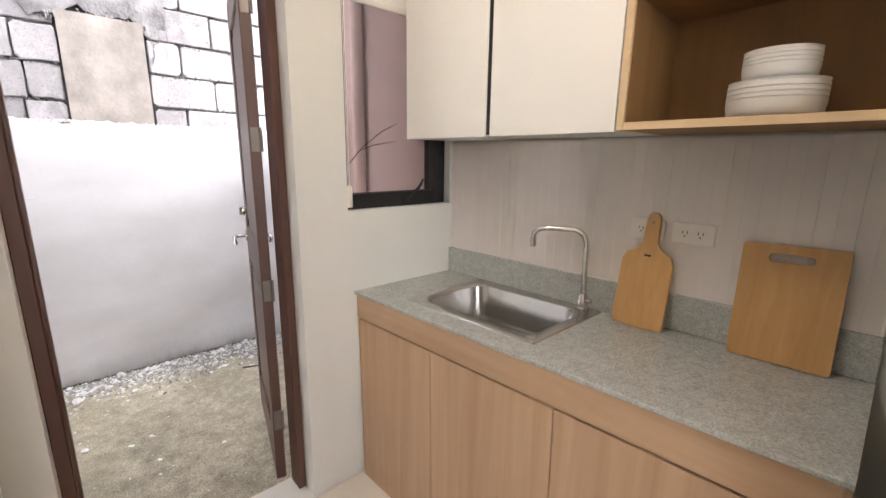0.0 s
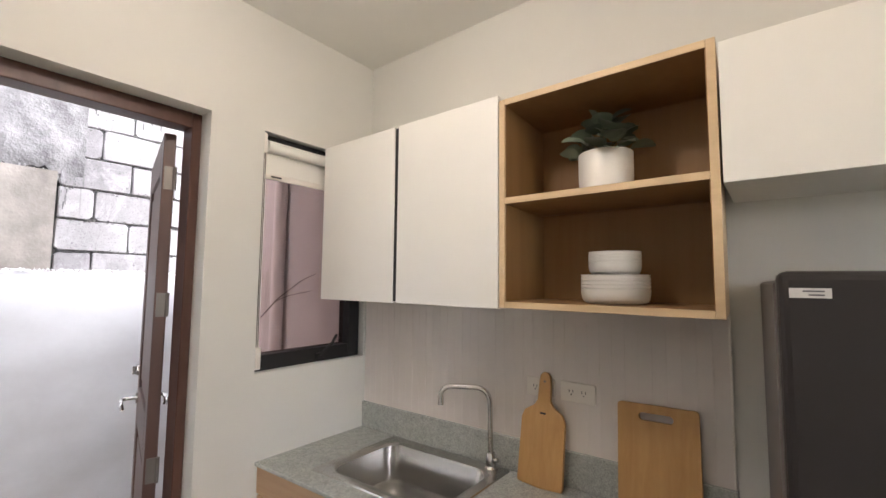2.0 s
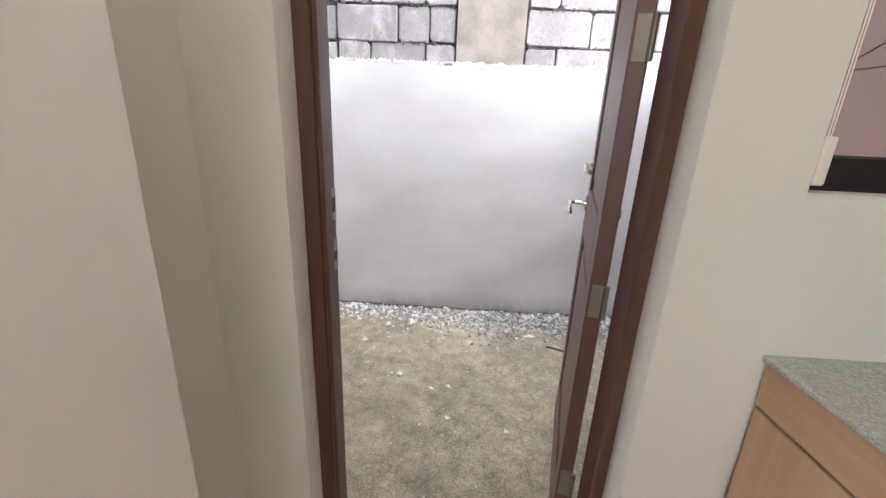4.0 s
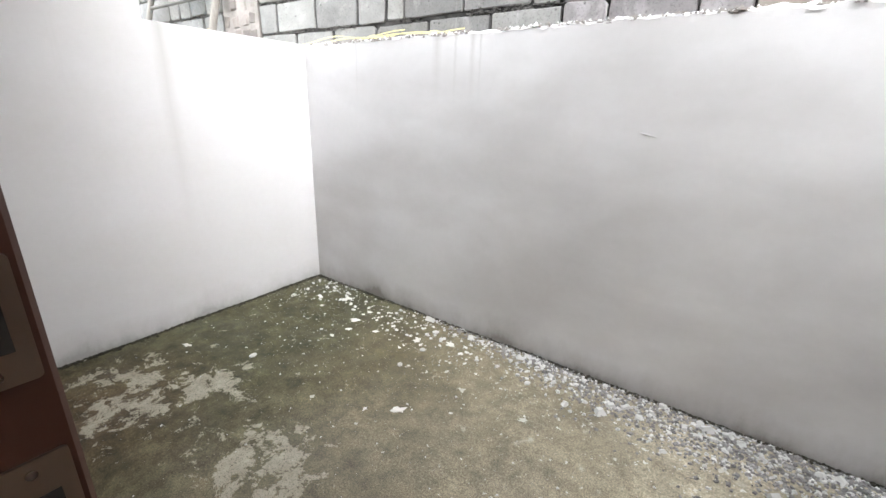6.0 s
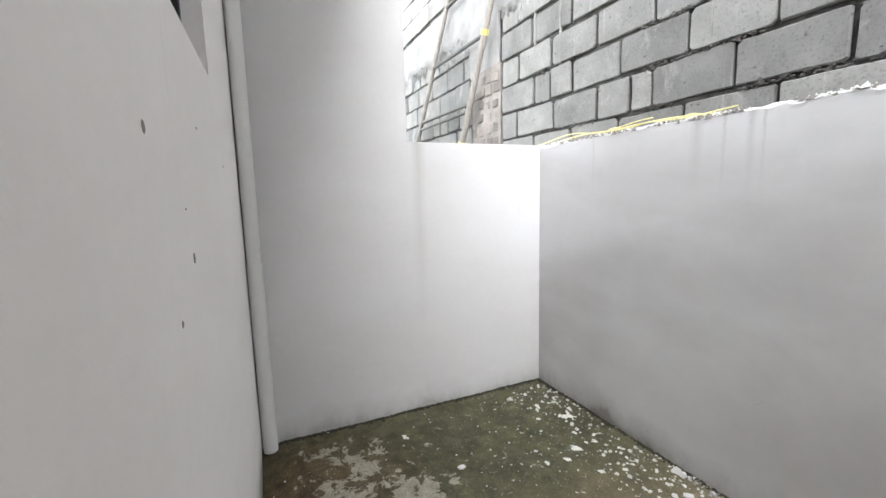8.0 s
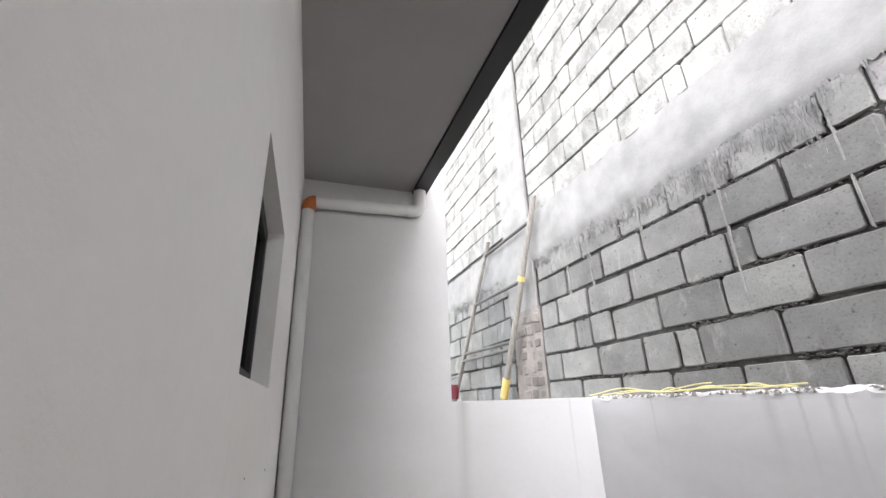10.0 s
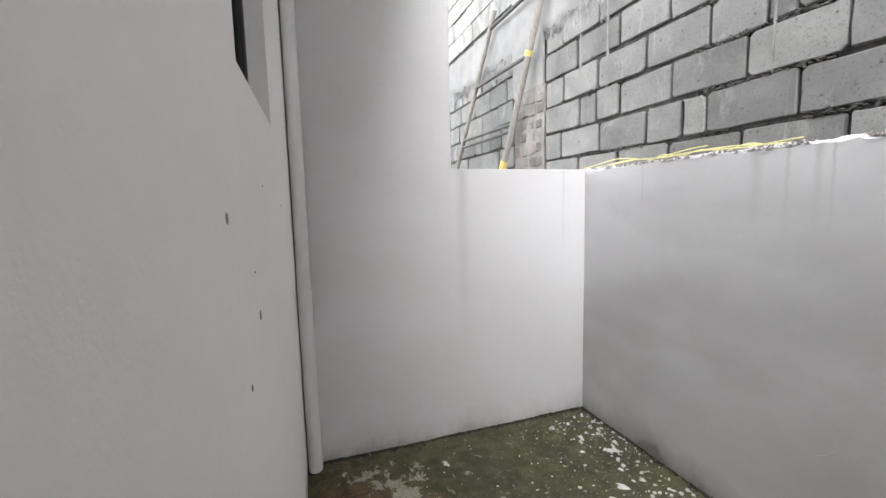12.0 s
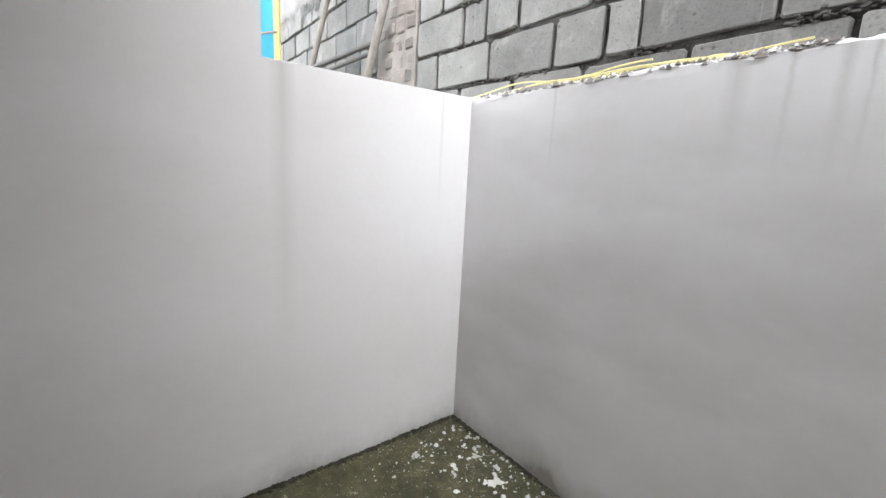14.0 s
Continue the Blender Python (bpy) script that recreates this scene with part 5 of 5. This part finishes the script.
def drip_row(x0, x1, z, count, seed):
    """Crumbs and short threads of plaster that hang below a beam and over the joints."""
    random.seed(seed)
    verts, faces = [], []
    for _ in range(count):
        x, zt = random.uniform(x0, x1), z + random.uniform(-0.05, 0.03)
        depth = abs(random.gauss(0, 0.085)) * (0.45 + abs(noise.noise(Vector((x * 2.3, seed, 0)))) * 1.9)
        zt -= depth
        ln, w = random.uniform(0.015, 0.085) * random.uniform(0.3, 1.0), random.uniform(0.0015, 0.006)
        lean, out = random.uniform(-0.004, 0.004), random.uniform(0.006, 0.013)
        b0 = len(verts)
        for px, pz, py in ((-w, zt, -out), (w, zt - 0.004, -out), (w * 0.3 + lean, zt - ln, -out * 0.7), (-w * 0.4 + lean, zt - ln * 0.92, -out * 0.7)):
            verts.append((x + px, BY + py, pz))
            verts.append((x + px * 1.2, BY + 0.012, pz))
        for k in range(4):
            q = (k + 1) % 4
            faces.append((b0 + 2 * k, b0 + 2 * q, b0 + 2 * q + 1, b0 + 2 * k + 1))
        faces.append((b0, b0 + 6, b0 + 4, b0 + 2))
    me = bpy.data.meshes.new("mortar_drips")
    me.from_pydata(verts, [], faces)
    me.materials.append(RUN_MORTAR)
    ob = new("mortar_drips", me)
    ob.parent = blocks
    ob["label"], ob["kind"] = "ragged crumbs of pale plaster below the beam", "stuff"


drip_row(-4.8, -2.2, 2.94, 3600, 31)
drip_row(-2.2, 1.6, 2.95, 1500, 34)
drip_row(-8.6, -5.4, 2.90, 1100, 32)
drip_row(-1.36, -0.66, 2.30, 140, 33)


def joint_lines(count, seed):
    """Mortar squeezed out of the bed joints in uneven crumbs."""
    random.seed(seed)
    verts, faces = [], []
    for _ in range(count):
        row = random.choice((0, 0, 1, 1, 2, 2, 3, 4, 5, -1))
        x, z = random.uniform(-4.8, 1.6) if random.random() < 0.8 else random.uniform(-8.5, -5.4), 1.700 + COURSE * row + random.gauss(0, 0.009)
        if noise.noise(Vector((x * 1.9, row * 3.1, 2.0))) < -0.12 or -1.25 < x < -0.75:
            continue
        s, out = random.uniform(0.003, 0.009), random.uniform(-0.008, 0.006)
        b0 = len(verts)
        for dx, dz in ((-1, -0.5), (0.7, -0.6), (1, 0.4), (-0.6, 0.55)):
            verts.append((x + dx * s * random.uniform(0.6, 1.5), BY - out, z + dz * s * 0.7))
            verts.append((x + dx * s * 1.4, BY + 0.013, z + dz * s))
        for k in range(4):
            q = (k + 1) % 4
            faces.append((b0 + 2 * k, b0 + 2 * q, b0 + 2 * q + 1, b0 + 2 * k + 1))
        faces.append((b0, b0 + 6, b0 + 4, b0 + 2))
    me = bpy.data.meshes.new("joint_mortar")
    me.from_pydata(verts, [], faces)
    me.materials.append(JOINT_MORTAR)
    ob = new("joint_mortar", me)
    ob.parent = blocks
    ob["label"], ob["kind"] = "crumbly dark mortar squeezed from the joints", "stuff"


JOINT_MORTAR = plain("joint_mortar", (0.105, 0.10, 0.095), 0.95, vary=0.6, grain=50, relief=0.01, large=14)
joint_lines(7500, 41)

# broken brick pieces set in the dark column
random.seed(43)
PIECE = plain("brown_grey_brick", (0.225, 0.198, 0.182), 0.95, vary=0.25, grain=60, relief=0.006, large=9, random_tint=0.45)
piece_mesh = None
for r in range(7):
    for c in range(4):
        bm = None
        if piece_mesh is None:
            bm = box(-0.055, 0.055, -0.012, 0.02, -0.045, 0.045, 0.010)
            ob = part("brick", bm, PIECE, blocks)
            piece_mesh = ob.data
        else:
            ob = new("brick", piece_mesh)
            ob.parent = blocks
        ob.location = (-5.29 + c * 0.135 + random.uniform(-0.02, 0.02), BY - 0.012 + random.uniform(-0.01, 0.012), 1.60 + r * 0.12 + random.uniform(-0.012, 0.012))
        ob.rotation_euler = (0, radians(random.uniform(-8, 8)), radians(random.uniform(-5, 5)))
        ob.scale = (random.uniform(0.7, 1.15), 1, random.uniform(0.75, 1.1))


def block_mesh(w, mat, seed):
    """A block face with worn, uneven edges."""
    random.seed(seed)
    bm2 = bmesh.new()
    hw, hh = w / 2, 0.1095
    outline = []
    for cu, cv, turn in ((hw, hh, 0), (-hw, hh, 90), (-hw, -hh, 180), (hw, -hh, 270)):
        r = random.choice((0.006, 0.009, 0.012, 0.022))
        su, sv = math.copysign(1, cu), math.copysign(1, cv)
        pair = [(cu, cv - sv * r), (cu - su * r, cv)]
        outline += pair if turn in (0, 180) else pair[::-1]
        along = 1 if turn in (0, 180) else 0
        for k in (-0.33, 0.05, 0.4):
            if along:
                outline.append((-su * k * w + random.uniform(-0.03, 0.03), cv + random.uniform(-0.005, 0.003)))
            elif k == 0.05:
                outline.append((cu + random.uniform(-0.004, 0.003), random.uniform(-0.04, 0.04)))
    front, lip, back = [], [], []
    for u, v in outline:
        e = random.uniform(0.003, 0.008)
        front.append(bm2.verts.new((u * (1 - e / hw), random.uniform(-0.001, 0.002), v * (1 - e / hh))))
        lip.append(bm2.verts.new((u, 0.007, v)))
        back.append(bm2.verts.new((u, 0.05, v)))
    bm2.faces.new(front)
    for a, c in ((front, lip), (lip, back)):
        for k in range(len(a)):
            bm2.faces.new((a[k], c[k], c[(k + 1) % len(a)], a[(k + 1) % len(a)]))
    bmesh.ops.recalc_face_normals(bm2, faces=bm2.faces)
    me = bpy.data.meshes.new("block")
    bm2.to_mesh(me)
    bm2.free()
    me.materials.append(mat)
    return me


def stock(mat, seed):
    """Whole, half and cut blocks of one make: width, meshes."""
    return [(LENGTH, [block_mesh(LENGTH - 0.020, mat, seed + k) for k in range(8)]),
            (LENGTH / 2, [block_mesh(LENGTH / 2 - 0.020, mat, seed + 50 + k) for k in range(5)]),
            (LENGTH * 0.26, [block_mesh(LENGTH * 0.26 - 0.020, mat, seed + 80 + k) for k in range(4)])]


GREY_STOCK, PALE_STOCK = stock(BLOCK, 0), stock(PALE_BLOCK, 200)
random.seed(77)


def lay(x0, x1, z, makes, gap, rise):
    """One block between two joints; cut ones are scaled from the nearest stock size."""
    w = x1 - x0
    size, pool = makes[0] if w > LENGTH * 0.72 else makes[1] if w > LENGTH * 0.36 else makes[2]
    ob = new("block", random.choice(pool))
    ob.parent = blocks
    ob.location = ((x0 + x1) / 2, BY + random.uniform(-0.009, 0.006), z + random.uniform(-0.005, 0.004))
    ob.rotation_euler = (0, radians(random.uniform(-0.7, 0.7)), radians(random.uniform(-0.6, 0.6)))
    ob.scale = ((w - gap) / (size - 0.020), 1, rise)


for row in range(-1, 21):
    zc = 1.700 + COURSE * (row - 0.5)
    if zc - 0.11 > 2.88 and zc + 0.11 < 3.40:
        continue
    # stretches between the columns: from, to, first joint of odd and of even courses, pitch
    for xa, xb, odd, even, pitch in ((-8.6, -5.41, -8.5, -8.28, 0.455), (-4.80, -2.08, -4.545, -4.79, LENGTH), (-2.08, -1.245, -2.06, -1.867, 0.42), (-0.755, 1.6, -0.74, -0.53, 0.43)):
        joints = [xa]
        x = odd if row % 2 else even
        while x < xb - 0.09:
            if x > xa + 0.09:
                joints.append(x + random.uniform(-0.02, 0.02))
                if random.random() < 0.10:
                    joints.append(x + pitch * random.choice((0.3, 0.5, 0.68)))
            x += pitch
        joints.append(xb)
        for x0, x1 in zip(joints, joints[1:]):
            if xa > -2.5:
                lay(x0, x1, zc, PALE_STOCK, random.uniform(0.006, 0.013), random.uniform(1.01, 1.045))
            elif zc > 3.3:
                lay(x0, x1, zc, GREY_STOCK, random.uniform(0.006, 0.012), random.uniform(1.0, 1.04))
            else:
                lay(x0, x1, zc, GREY_STOCK, 0.040 if random.random() < 0.08 else random.uniform(0.012, 0.026), random.uniform(0.945, 1.005))

# ---- small pieces of the kitchen: wall tiles and floor tiles ----
tile_bm = box(-0.0075, -0.0006, -0.01865, 0.01865, 0.949, 1.4285, 0.0005)
tile_first = None
for k in range(38):
    if tile_first is None:
        tile_first = part("tile", tile_bm, TILE, wall_east)
        ob = tile_first
    else:
        ob = new("tile", tile_first.data)
        ob.parent = wall_east
    ob.location = (random.uniform(-0.0004, 0.0002), -0.0195 - k * 0.0376, 0)
    ob.rotation_euler = (0, 0, radians(random.uniform(-0.3, 0.3)))
part("tile_grout", box(-0.0070, -0.0006, -1.428, -0.0008, 0.9495, 1.428), GROUT, wall_east)
part("tile_trim", box(-0.009, -0.0006, -1.434, -1.4285, 0.949, 1.4285, 0.001), WHITE_PLASTIC, wall_east)
ft = None
for i in range(8):
    for j in range(7):
        xa, ya = -0.006 - (i + 1) * 0.40, -0.004 - (j + 1) * 0.40
        if ft is None:
            ft = part("tile", box(0.0015, 0.3985, 0.0015, 0.3985, -0.0055, 0.0, 0.001), FLOOR_TILE, floor)
            ob = ft
        else:
            ob = new("tile", ft.data)
            ob.parent = floor
        ob.location = (xa, ya, 0)
